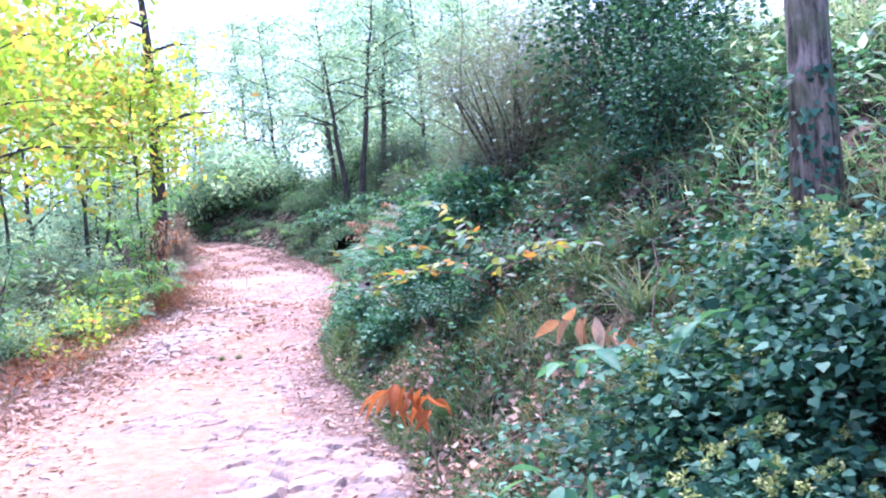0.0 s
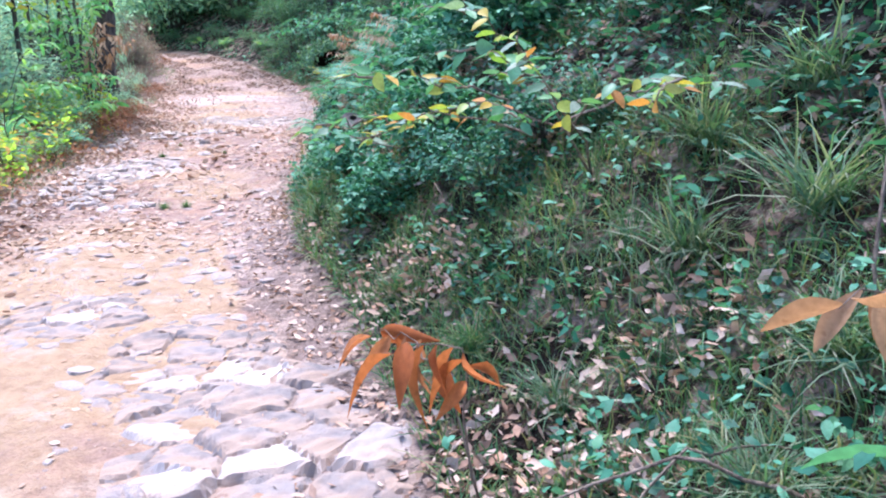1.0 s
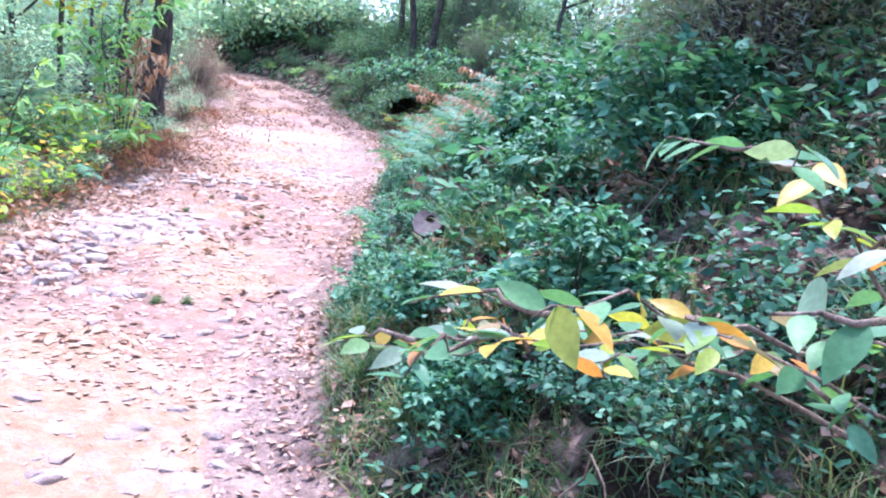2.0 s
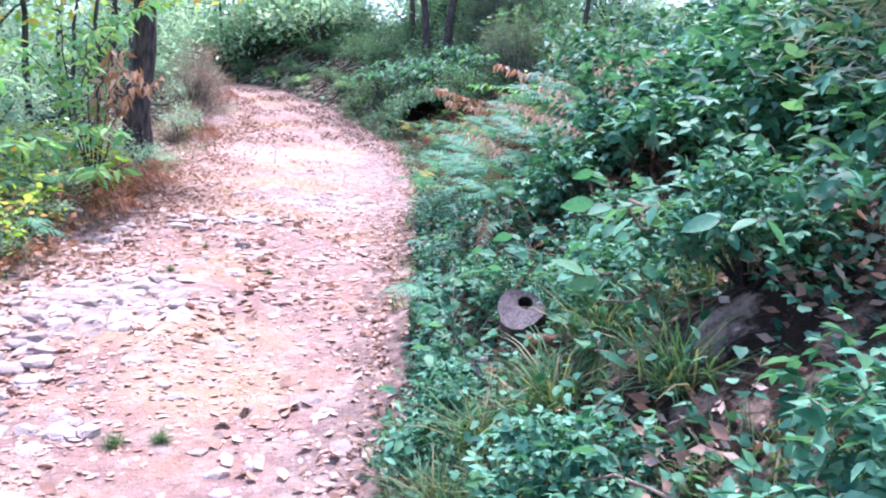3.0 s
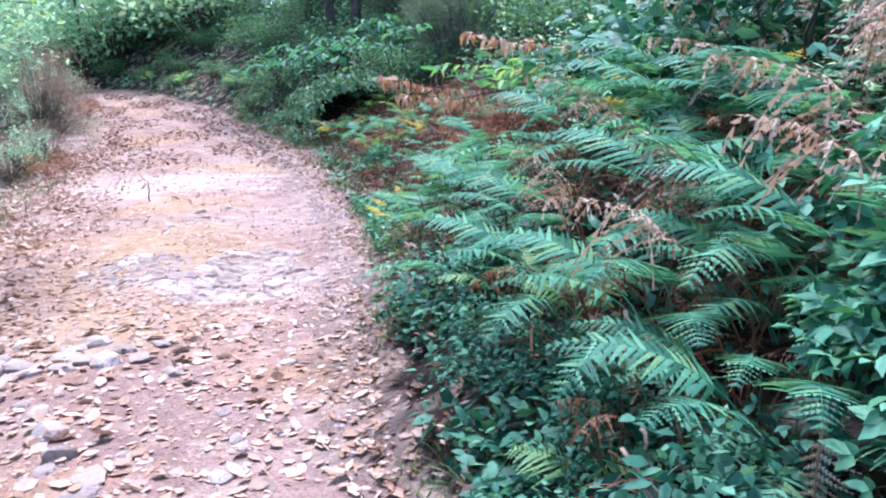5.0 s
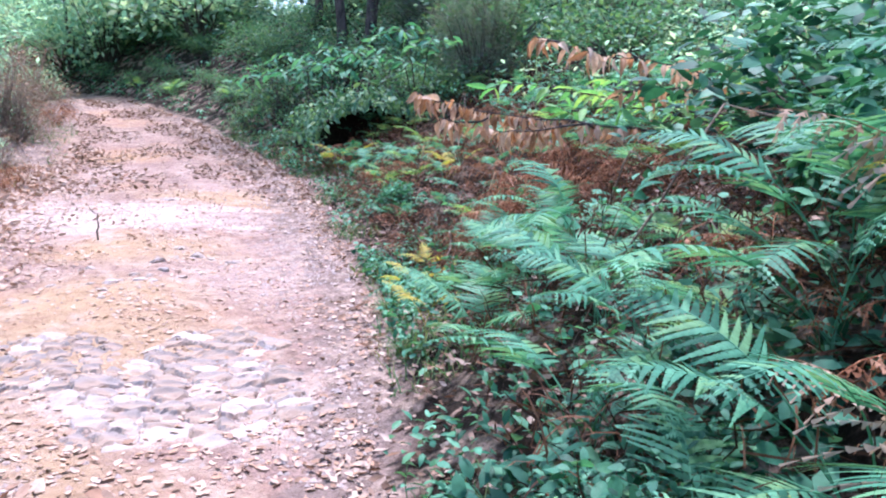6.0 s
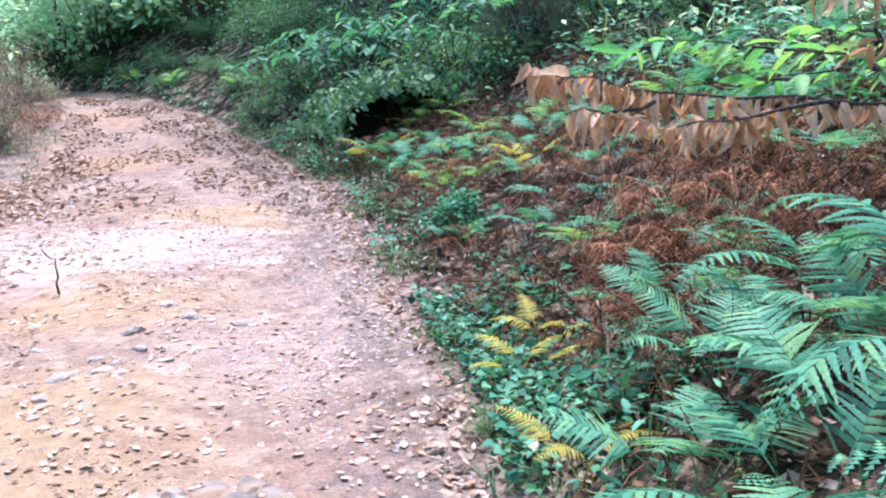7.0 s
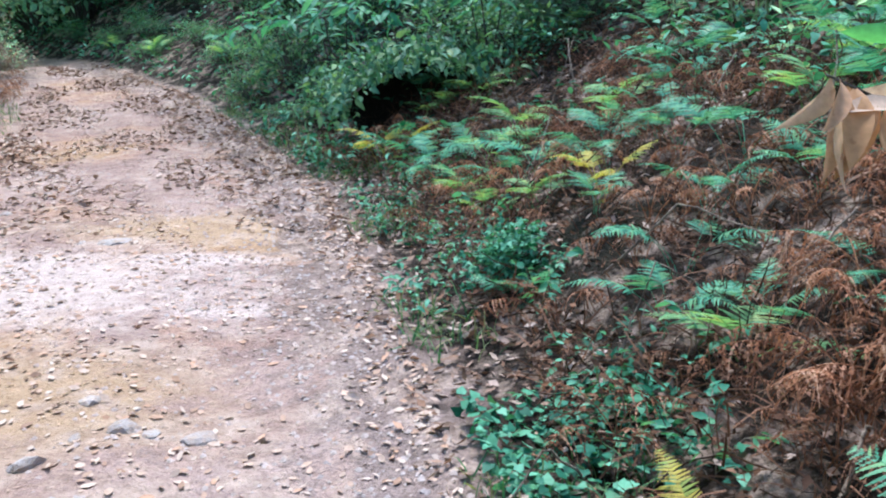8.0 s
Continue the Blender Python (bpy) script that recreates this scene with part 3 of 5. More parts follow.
def tree_kind(name, label, leaf_mat, bark, height, trunk_r, crown_low, crown_r, leaves, leaf_size, seed, lean=0.05, group="trees of the wood", limbs=9, shape=SMALL_LEAF):
    r = np.random.default_rng(seed)
    ob = thing(name, label, "tree", group=group)
    pts = [(0, 0, -0.3)]
    x = y = 0.0
    for i in range(1, 11):
        x += r.normal(lean, 0.06) * height / 10
        y += r.normal(0, 0.07) * height / 10
        pts.append((x, y, height * i / 10))
    rad = [trunk_r * 1.35] + [trunk_r * (1.05 - 0.09 * i) for i in range(1, 11)]
    part("trunk", mesh_from("trunk", *tube(pts, rad, 12, seed, 0.06), bark, True), ob)
    centres = []
    for i in range(limbs):
        s = crown_low + (0.97 - crown_low) * (i + 0.5) / limbs
        k = min(int(s * 10), 9)
        b = np.array(pts[k]) * (1 - s * 10 + k) + np.array(pts[k + 1]) * (s * 10 - k)
        a = i * 2.4 + r.uniform(-0.5, 0.5)
        ln = crown_r * (1.15 - 0.6 * (s - crown_low) / (1 - crown_low)) * r.uniform(0.7, 1.1)
        tip = b + np.array([math.cos(a) * ln, math.sin(a) * ln, ln * r.uniform(0.1, 0.5)])
        mid = (b + tip) / 2 + np.array([0, 0, 0.08 * ln])
        rr = trunk_r * 0.38 * (1.1 - s)
        part("limb", mesh_from("limb", *tube([b, mid, tip], [rr + 0.012, rr * 0.6 + 0.008, 0.005], 6, i), bark, True), ob)
        for u in (0.45, 0.7, 0.95):
            centres.append((b + (tip - b) * u, ln * 0.26))
    pick = r.integers(0, len(centres), leaves)
    cpos = np.array([c for c, _ in centres])[pick]
    crad = np.array([q for _, q in centres])[pick]
    pos = cpos + r.normal(0, 1, (leaves, 3)) * crad[:, None] * np.array([1, 1, 0.6])
    mats = turned(r.uniform(0, 6.28, leaves), r.normal(-0.2, 0.5, leaves), r.normal(0, 0.6, leaves))
    v, f = scatter(shape, pos, mats, leaf_size * r.uniform(0.6, 1.3, leaves))
    part("crown", mesh_from("crown", v, f, leaf_mat, True), ob)
    return ob


def spread(kind, spots):
    """Copies of a thing; the first spot takes the thing itself."""
    for i, m in enumerate(spots):
        if i == 0:
            kind.matrix_basis = m
        else:
            copy_thing(kind, m @ Matrix.Diagonal((1 / kind.scale[0],) * 3 + (1,)))


def spots_along(count, seed, y0, y1, d0, d1, size0=0.8, size1=1.2, right=True, lean=8):
    r = np.random.default_rng(seed)
    out = []
    for i in range(count):
        y = y0 + (y1 - y0) * (i + r.uniform(0, 1)) / count
        d = r.uniform(d0, d1)
        x = float(smooth(y, EDGE_R)) + d if right else float(smooth(y, EDGE_L)) - d
        out.append(put(x, y, r.uniform(0, 360), r.uniform(size0, size1), -0.03, r.uniform(-lean, lean)) @ Matrix.Diagonal((r.uniform(0.85, 1.2), r.uniform(0.85, 1.2), r.uniform(0.75, 1.2), 1)))
    return out


def leaf_meshes(name, shape, mats):
    """One leaf mesh a material, to be shared by many leaves."""
    return [mesh_from(name, shape[0], shape[1], m, True) for m in mats]


def twigged(branches, seed, every=0.13, length=0.2):
    """The branches and short side twigs along them."""
    r = np.random.default_rng(seed)
    out = list(branches)
    for pts in branches:
        pts = [Vector(q) for q in pts]
        sgn = 1
        for a, b in zip(pts[1:], pts[2:]):
            way = (b - a).normalized()
            n = max(1, int((b - a).length / every))
            for k in range(n):
                st = a.lerp(b, (k + r.uniform(0.2, 0.8)) / n)
                sgn = -sgn
                out_way = (way.cross(Vector((0, 0, 1))).normalized() * sgn + way * r.uniform(0.3, 1.0) + Vector((0, 0, r.uniform(-0.25, 0.3)))).normalized()
                ln = length * r.uniform(0.6, 1.3)
                out.append([st, st + out_way * ln * 0.55, st + out_way * ln + Vector((0, 0, -0.02))])
    return out


def sprig(name, label, category, root, branches, leaves, size, gap, seed, stem_mat, hang=0.0, thick=0.006, group="", from_share=0.25):
    """A sapling or twig with single leaves: branches are lists of places in the world, leaves a list of meshes."""
    r = np.random.default_rng(seed)
    ob = thing(name, label, category, root, group=group)
    rt = Vector(root)
    for pts in branches:
        pts = [Vector(p) - rt for p in pts]
        fine = []
        for a, b in zip(pts, pts[1:]):
            for u in (0, 0.34, 0.67):
                fine.append(a.lerp(b, u) + Vector(r.normal(0, 0.012, 3)))
        fine.append(pts[-1])
        bough = part("branch", mesh_from("branch", *tube(fine, [thick * (1 - 0.8 * i / (len(fine) - 1)) for i in range(len(fine))], 5, seed), stem_mat, True), ob)
        run, turn = 0.0, 1
        total = sum((b - a).length for a, b in zip(fine, fine[1:]))
        for a, b in zip(fine, fine[1:]):
            way = b - a
            n = 0
            while run < way.length:
                if (run + n) / total >= 0 and (sum((q - p).length for p, q in zip(fine, fine[1:fine.index(a) + 1])) + run) / total > from_share:
                    p = a + way.normalized() * run
                    yaw = math.atan2(-way.x, way.y) + turn * r.uniform(0.4, 1.3 + hang)
                    pitch = r.normal(0.0, 0.3) - hang * r.uniform(0.4, 1.5)
                    rot = turned(np.array([yaw]), np.array([pitch]), np.array([r.normal(0, 0.45 + 0.6 * hang)]))[0]
                    sz = size * r.uniform(0.7, 1.2)
                    lf = part("leaf", leaves[int(r.integers(len(leaves)))], bough)
                    lf.matrix_basis = Matrix.Translation(p) @ Matrix([list(row) for row in rot]).to_4x4() @ Matrix.Diagonal((sz * r.uniform(0.85, 1.15), sz, sz, 1))
                turn = -turn
                run += gap * r.uniform(0.6, 1.4)
            run -= way.length
    return ob


def carpet(name, label, category, mat, shape, spots, heights, sizes, seed, pitch=(0.1, 0.4), roll=0.4, widths=None):
    """Many small leaves or blades over the land as one object of stuff."""
    r = np.random.default_rng(seed)
    x, y = spots[:, 0], spots[:, 1]
    n = len(x)
    pos = np.stack([x, y, land(x, y) + heights], -1)
    mats = turned(r.uniform(0, 6.28, n), r.normal(*pitch, n), r.normal(0, roll, n))
    v, f = scatter(shape, pos, mats, sizes, None if widths is None else widths[:n])
    return tagged(new(name, mesh_from(name, v, f, mat, True)), label, category, kind="stuff")


def patchy(n, seed, y0, y1, d0, d1, right=True, clump=0.5, keep=0.0):
    """Places beside the trail between two distances from its edge, thinned in patches."""
    r = np.random.default_rng(seed)
    y = r.uniform(y0, y1, n)
    d = d0 + (d1 - d0) * r.uniform(0, 1, n)
    x = smooth(y, EDGE_R) + edge_wave(y, 1.0) + d if right else smooth(y, EDGE_L) + edge_wave(y, 4.0) * 1.6 - d
    m = np.sin(2.1 * x + 1.3 * y + seed) + np.sin(3.7 * y - 1.9 * x + 2 * seed) + 0.7 * np.sin(7 * x + 5 * y)
    ok = m > keep - clump * r.uniform(0, 3, n)
    return np.stack([x, y], -1)[ok]


def on_trail(n, seed, y0, y1, u0=0.0, u1=1.0):
    r = np.random.default_rng(seed)
    y = r.uniform(y0, y1, n)
    u = u0 + (u1 - u0) * r.uniform(0, 1, n)
    a, b = smooth(y, EDGE_L), smooth(y, EDGE_R)
    return np.stack([a + (b - a) * u, y], -1)


def trail_patches(n, seed, y0, y1, u_of, keep=0.0, clump=0.4):
    """Places on the trail in patches; u_of gives how far across from its left to its right edge."""
    r = np.random.default_rng(seed)
    y = r.uniform(y0, y1, n)
    a, b = smooth(y, EDGE_L) + edge_wave(y, 4.0) * 1.6, smooth(y, EDGE_R) + edge_wave(y, 1.0)
    x = a + (b - a) * u_of(r, n)
    m = np.sin(2.6 * x + 1.1 * y + seed) + np.sin(2.3 * y - 2.9 * x + 2 * seed) + 0.8 * np.sin(6 * x + 4.3 * y)
    ok = m > keep - clump * r.uniform(0, 3, n)
    return np.stack([x, y], -1)[ok]


# ---- undergrowth of the bank
def undergrowth(name, label, category, mat, shape, spots, low, high, s0, s1, seed, **more):
    r = np.random.default_rng(seed + 500)
    n = len(spots)
    return carpet(name, label, category, mat, shape, spots, r.uniform(low, high, n) ** 1.0, r.uniform(s0, s1, n), seed, **more)


undergrowth("ivy_carpet", "glossy dark ivy leaves creeping over the bank", "ivy", M_deep, HEART, patchy(15000, 41, 1.0, 9.5, 0.4, 4.2, clump=0.4, keep=0.3), 0.0, 0.2, 0.022, 0.05, 41)
undergrowth("herb_carpet", "small bluish green herbs among grass on the bank", "undergrowth", M_teal, SMALL_LEAF, patchy(17000, 42, 1.5, 14.5, 0.1, 3.0, clump=0.3, keep=0.4), 0.0, 0.24, 0.024, 0.058, 42)
undergrowth("ivy_carpet", "ivy and low leaves covering the upper bank", "ivy", M_teal, FAR_LEAF, patchy(10000, 47, 1.5, 12, 1.4, 3.0, clump=0.5, keep=0.2), 0.0, 0.35, 0.045, 0.095, 47)
undergrowth("herb_carpet", "light green leaves on the upper bank", "undergrowth", M_pale, FAR_LEAF, patchy(22000, 48, 2, 30, 2.4, 9, clump=0.6), 0.05, 0.5, 0.06, 0.12, 48)
undergrowth("herb_carpet", "dense green undergrowth under the ferns", "undergrowth", M_teal, SMALL_LEAF, patchy(18000, 43, 15, 34, 1.8, 5.0, clump=0.6), 0.0, 0.4, 0.04, 0.09, 43)
undergrowth("herb_carpet", "green plants at the far trail edge", "undergrowth", M_teal, LEAF, patchy(4500, 45, 19.5, 34, 0.02, 1.8, clump=0.3, keep=0.2), 0.0, 0.3, 0.05, 0.11, 45)
undergrowth("herb_carpet", "light green low plants along the trail", "undergrowth", M_pale, SMALL_LEAF, patchy(16000, 44, 4, 36, 0.9, 8.0, right=False, clump=0.7), 0.0, 0.35, 0.03, 0.085, 44)
undergrowth("herb_carpet", "pale green leafy plants beside the trail", "undergrowth", M_pale, LEAF, patchy(7000, 49, 4, 15, 0.7, 3.6, right=False, clump=0.4, keep=0.4), 0.02, 0.4, 0.05, 0.1, 49)
undergrowth("herb_carpet", "bright green low plants at the trail edge", "undergrowth", M_pale, LEAF, patchy(6000, 46, 4, 14, 0.6, 2.4, right=False, clump=0.3, keep=0.7), 0.02, 0.4, 0.03, 0.07, 46)


undergrowth("herb_carpet", "loose low plants on the wood floor", "undergrowth", M_green, FAR_LEAF, patchy(9000, 85, -8, 40, 2.5, 15, right=False, clump=0.6), 0.0, 0.3, 0.1, 0.22, 85)
undergrowth("ivy_carpet", "loose low ivy on the bank", "ivy", M_teal, FAR_LEAF, patchy(5000, 86, -8, 2.5, 0.2, 6, clump=0.6), 0.0, 0.25, 0.08, 0.16, 86)
undergrowth("herb_carpet", "loose low plants on the hillside", "undergrowth", M_pale, FAR_LEAF, patchy(6000, 87, -8, 40, 7, 16, clump=0.6), 0.0, 0.3, 0.12, 0.25, 87)


def grass(name, label, mat, spots, s0, s1, seed, wide=0.012):
    r = np.random.default_rng(seed + 900)
    n = len(spots)
    sizes = r.uniform(s0, s1, n)
    return carpet(name, label, "grass", mat, BLADE, spots, np.full(n, -0.01), sizes, seed, (0.65, 0.45), 0.5, r.uniform(0.6, 1.3, n) * wide / sizes)


grass("grass", "short green grass on the foot of the bank", M_grass, patchy(46000, 51, 1.5, 9, 0.08, 1.9, clump=0.5, keep=0.1), 0.05, 0.17, 51, 0.007)
grass("grass", "long half-dry grass hanging on the bank", M_drygrass, patchy(9000, 52, 3.0, 10, 0.8, 3.2, clump=0.25, keep=0.8), 0.12, 0.32, 52, 0.006)
grass("grass", "yellowish grass on top of the bank, tinted as if sunlit", M_sungrass, patchy(17000, 53, 3, 30, 2.8, 9.0, clump=0.8), 0.2, 0.5, 53, 0.018)
grass("grass", "yellowish grass on the upper bank, tinted as if sunlit", M_sungrass, patchy(9000, 56, 2.5, 10, 1.9, 4.0, clump=0.5), 0.15, 0.4, 56, 0.012)
grass("grass", "tufts of grass beside the trail", M_grass, patchy(9000, 54, 4, 24, 0.0, 2.0, right=False, clump=0.4, keep=0.3), 0.06, 0.2, 54, 0.009)
grass("grass", "tufts of green grass at the trail edge", M_grass, patchy(7000, 55, 10, 24, 0.0, 0.5, clump=0.3, keep=0.4), 0.05, 0.16, 55, 0.008)

# ---- fallen leaves
undergrowth("fallen_leaves", "dry tan and brown leaves fallen on the bank", "leaf litter", M_litter, CURLED, patchy(14000, 61, 1.0, 21, 0.1, 2.2, clump=0.7), 0.0, 0.05, 0.022, 0.065, 61, pitch=(0.0, 0.35), roll=0.6)
undergrowth("fallen_leaves", "dry pinkish tan leaves strewn over the trail", "leaf litter", M_palelitter, FLAT, trail_patches(4500, 62, 1.5, 26, lambda r, n: r.uniform(0, 1, n), 0.5, 0.4), 0.001, 0.006, 0.016, 0.055, 62, pitch=(0.0, 0.1), roll=0.18)
undergrowth("fallen_leaves", "dry leaves drifted over the broken trail edge", "leaf litter", M_palelitter, CURLED, trail_patches(1200, 60, 2, 8, lambda r, n: 1.01 - 0.26 * r.beta(1, 2.4, n), 0.0, 0.6), 0.001, 0.015, 0.018, 0.06, 60, pitch=(0.05, 0.22), roll=0.5)
undergrowth("fallen_leaves", "dry leaves drifted along the trail edge", "leaf litter", M_palelitter, CURLED, trail_patches(3000, 63, 7.5, 27, lambda r, n: 1.0 - 0.13 * r.beta(1, 3.0, n), 0.0, 0.6), 0.001, 0.015, 0.018, 0.06, 63, pitch=(0.05, 0.22), roll=0.5)
undergrowth("fallen_leaves", "brown leaf litter beside the trail", "leaf litter", M_palelitter, CURLED, patchy(15000, 64, 2, 22, -0.1, 2.5, right=False, clump=0.8), 0.0, 0.05, 0.025, 0.07, 64, pitch=(0.0, 0.3), roll=0.6)
undergrowth("fallen_leaves", "dry leaves drifted along the trail edge", "leaf litter", M_palelitter, FLAT, trail_patches(7000, 65, 4, 22, lambda r, n: 0.45 * r.beta(1, 2.2, n), 0.2, 0.5), 0.001, 0.015, 0.02, 0.07, 65, pitch=(0.05, 0.22), roll=0.5)
undergrowth("fallen_leaves", "dark dry leaves and scraps on the far trail", "leaf litter", M_litter, CURLED, trail_patches(9000, 77, 13.0, 28.0, lambda r, n: r.uniform(0, 1, n), 0.4, 0.35), 0.0, 0.006, 0.012, 0.04, 77, pitch=(0.0, 0.1), roll=0.18)
undergrowth("fallen_leaves", "pinkish dry leaf scraps covering the stony trail", "leaf litter", M_palelitter, FLAT, trail_patches(6500, 75, 7.0, 14.0, lambda r, n: r.beta(1.2, 1.5, n), -0.3, 0.7), 0.0, 0.006, 0.014, 0.055, 75, pitch=(0.0, 0.1), roll=0.18)
PEBBLE = (np.array([(-0.5, 0, 0), (0, 0.45, 0), (0.5, 0.05, 0), (0.05, -0.5, 0), (0.0, 0.05, 0.35)]), [(0, 4, 1), (1, 4, 2), (2, 4, 3), (3, 4, 0)])
undergrowth("gravel", "small pale stones and grit on the trail", "gravel", M_grit, PEBBLE, trail_patches(13000, 66, 2.5, 24, lambda r, n: r.uniform(0, 1, n), 0.1, 0.5), -0.004, 0.001, 0.008, 0.035, 66, pitch=(0.0, 0.15), roll=0.15)
undergrowth("fallen_leaves", "pale dry leaves on the foot of the bank", "leaf litter", M_litter, CURLED, patchy(5500, 69, 2.5, 22, -0.05, 0.6, clump=0.9), 0.0, 0.025, 0.022, 0.065, 69, pitch=(0.0, 0.3), roll=0.5)
undergrowth("fallen_leaves", "pinkish tan dry leaves among the grass", "leaf litter", M_palelitter, CURLED, patchy(12000, 78, 1.8, 8.5, 0.1, 2.2, clump=0.25, keep=0.6), 0.01, 0.09, 0.025, 0.07, 78, pitch=(0.1, 0.4), roll=0.7)
undergrowth("herb_carpet", "ground ivy leaves at the trail edge", "undergrowth", M_teal, HEART, patchy(1900, 79, 14.4, 16.3, 0.05, 0.6, clump=0.4, keep=0.4), 0.02, 0.1, 0.022, 0.048, 79)
undergrowth("herb_carpet", "small green herbs at the trail edge", "undergrowth", M_teal, LEAF, patchy(3500, 70, 12.5, 21, 0.05, 0.7, clump=0.15, keep=0.7), 0.02, 0.14, 0.03, 0.06, 70)
undergrowth("fallen_leaves", "pinkish and tan dry leaves heaped at the trail edge", "leaf litter", M_palelitter, CURLED, patchy(15000, 81, 3.0, 21, -0.35, 1.6, right=False, clump=0.9), 0.0, 0.03, 0.03, 0.085, 81, pitch=(0.05, 0.3), roll=0.6)
undergrowth("fallen_leaves", "rust-brown dry leaves under the saplings", "leaf litter", M_rustfern, CURLED, patchy(4200, 82, 7, 15, 0.05, 1.4, right=False, clump=0.6), 0.01, 0.12, 0.04, 0.09, 82, pitch=(0.2, 0.4), roll=0.8)
undergrowth("fallen_leaves", "large dry leaves among the stones of the trail", "leaf litter", M_palelitter, FLAT, trail_patches(1500, 83, 7.5, 13.0, lambda r, n: r.beta(1.5, 1.5, n), 0.5, 0.3), 0.002, 0.012, 0.05, 0.095, 83, pitch=(0.05, 0.2), roll=0.5)
undergrowth("herb_carpet", "bright green herbs at the foot of the saplings", "undergrowth", M_lime, OVAL, patchy(2400, 84, 8.2, 13.5, 0.15, 1.3, right=False, clump=0.4, keep=0.4), 0.05, 0.45, 0.05, 0.1, 84)
undergrowth("fallen_leaves", "brown leaves and bits of bark on the trail bend", "leaf litter", M_litter, CURLED, trail_patches(7000, 88, 18.8, 27.5, lambda r, n: r.uniform(0, 1, n), 0.1, 0.4), 0.0, 0.012, 0.03, 0.085, 88, pitch=(0.05, 0.25), roll=0.5)
undergrowth("fallen_leaves", "small scraps of dry leaf trodden into the trail", "leaf litter", M_palelitter, FLAT, trail_patches(3800, 92, 12.5, 19.5, lambda r, n: r.uniform(0.02, 0.98, n), 0.3, 0.5), 0.001, 0.008, 0.015, 0.045, 92, pitch=(0.03, 0.15), roll=0.4)
undergrowth("herb_carpet", "dark bramble leaves and herbs at the foot of the ferns", "undergrowth", M_deep, SMALL_LEAF, patchy(5200, 93, 9.0, 12.6, 0.12, 1.0, clump=0.5, keep=0.1), 0.03, 0.2, 0.04, 0.085, 93)
undergrowth("gravel", "grey grit along the foot of the bank", "gravel", M_stone, PEBBLE, trail_patches(3000, 89, 12.5, 22, lambda r, n: 1.0 - 0.35 * r.beta(1, 1.8, n), 0.0, 0.5), -0.004, 0.002, 0.01, 0.035, 89, pitch=(0.0, 0.2), roll=0.2)
undergrowth("dead_bracken", "tangled rust-brown bracken stalks and scraps", "dead bracken", M_tangle, BLADE, patchy(24000, 67, 13.2, 21, 0.3, 3.2, clump=0.8), 0.0, 0.2, 0.04, 0.18, 67, pitch=(0.25, 0.6), roll=1.0, widths=np.full(26000, 0.04))
undergrowth("dead_bracken", "crumbled rust-brown bracken scraps on the bank", "dead bracken", M_tangle, CURLED, patchy(15000, 59, 13.8, 21, 0.25, 3.2, clump=0.5, keep=0.2), 0.0, 0.16, 0.014, 0.045, 59, pitch=(0.1, 0.5), roll=0.8)
undergrowth("dead_bracken", "tangled brown stalks under the ferns", "dead bracken", M_tangle, BLADE, patchy(8000, 68, 8.6, 13.2, 0.3, 2.2, clump=0.6), 0.0, 0.3, 0.04, 0.18, 68, pitch=(0.3, 0.6), roll=1.0, widths=np.full(12000, 0.04))

# ---- ferns
fern_a = fern_kind("bracken_fern", "green bracken fern with arching fronds", M_fern, 5, 11, 0.85, 0.15, 120, 0.0, 17)
spread(fern_a, [put(-0.25, 11.6, 250, 1.1),
                put(-0.95, 14.3, 45, 0.7), put(-1.2, 14.9, 245, 0.6), put(-1.3, 13.6, 185, 0.7), put(-1.15, 14.05, 285, 0.6), put(-1.35, 16.4, 15, 0.5), put(-1.0, 17.0, 95, 0.6), put(-1.6, 18.3, 175, 0.6), put(-1.2, 18.0, 255, 0.65), put(-0.8, 15.6, 110, 0.6), put(-0.3, 16.3, 200, 0.8), put(-0.2, 17.2, 290, 0.85), put(0.3, 16.8, 20, 0.9), put(0.1, 18.2, 110, 0.9), put(-0.5, 18.8, 200, 0.8), put(-1.0, 13.2, 285, 0.6), put(-1.2, 12.5, 115, 0.85), put(-0.7, 12.3, 200, 1.0)]
       + spots_along(12, 2, 16.0, 22, 0.5, 3.0, 0.5, 0.85) + spots_along(7, 19, 11.5, 16, 1.5, 3.0, 0.7, 1.0))
fern_lean = fern_kind("bracken_fern", "tall bracken fern with bluish green fronds drooping over the trail edge", M_fern, 5, 17, 0.85, 0.17, 128, 0.0, 19, fan=(112, 62))
spread(fern_lean, [put(-0.5, 10.7, -5, 0.7), put(-0.68, 10.4, 10, 0.65), put(-0.3, 10.9, 0, 0.75), put(-0.75, 10.75, 0, 0.85), put(-0.95, 11.25, 12, 0.8), put(-0.5, 11.1, -10, 0.95), put(-0.7, 10.2, 20, 0.75), put(-0.35, 10.5, 8, 0.9), put(-0.85, 11.8, -15, 0.85), put(-0.3, 11.7, 15, 1.0), put(-0.55, 12.5, 0, 0.9), put(-0.15, 11.2, -20, 1.0), put(-0.95, 12.6, 10, 0.75), put(-0.15, 12.2, 5, 1.0)])
fern_light = fern_kind("bracken_fern", "low light green bracken fern with broad flat fronds", M_lightfern, 4, 16, 0.6, 0.16, 105, 0.0, 13)
spread(fern_light, spots_along(30, 55, 14.8, 21.5, 0.5, 2.9, 0.55, 0.95) + spots_along(5, 56, 10, 13.5, 0.4, 1.0, 0.6, 0.8) + spots_along(8, 58, 19, 28, 0.2, 1.4, 0.6, 0.9))
fern_b = fern_kind("bracken_fern", "broad green bracken fern with wide drooping fronds", M_fern, 5, 14, 0.75, 0.17, 130, 0.0, 17)
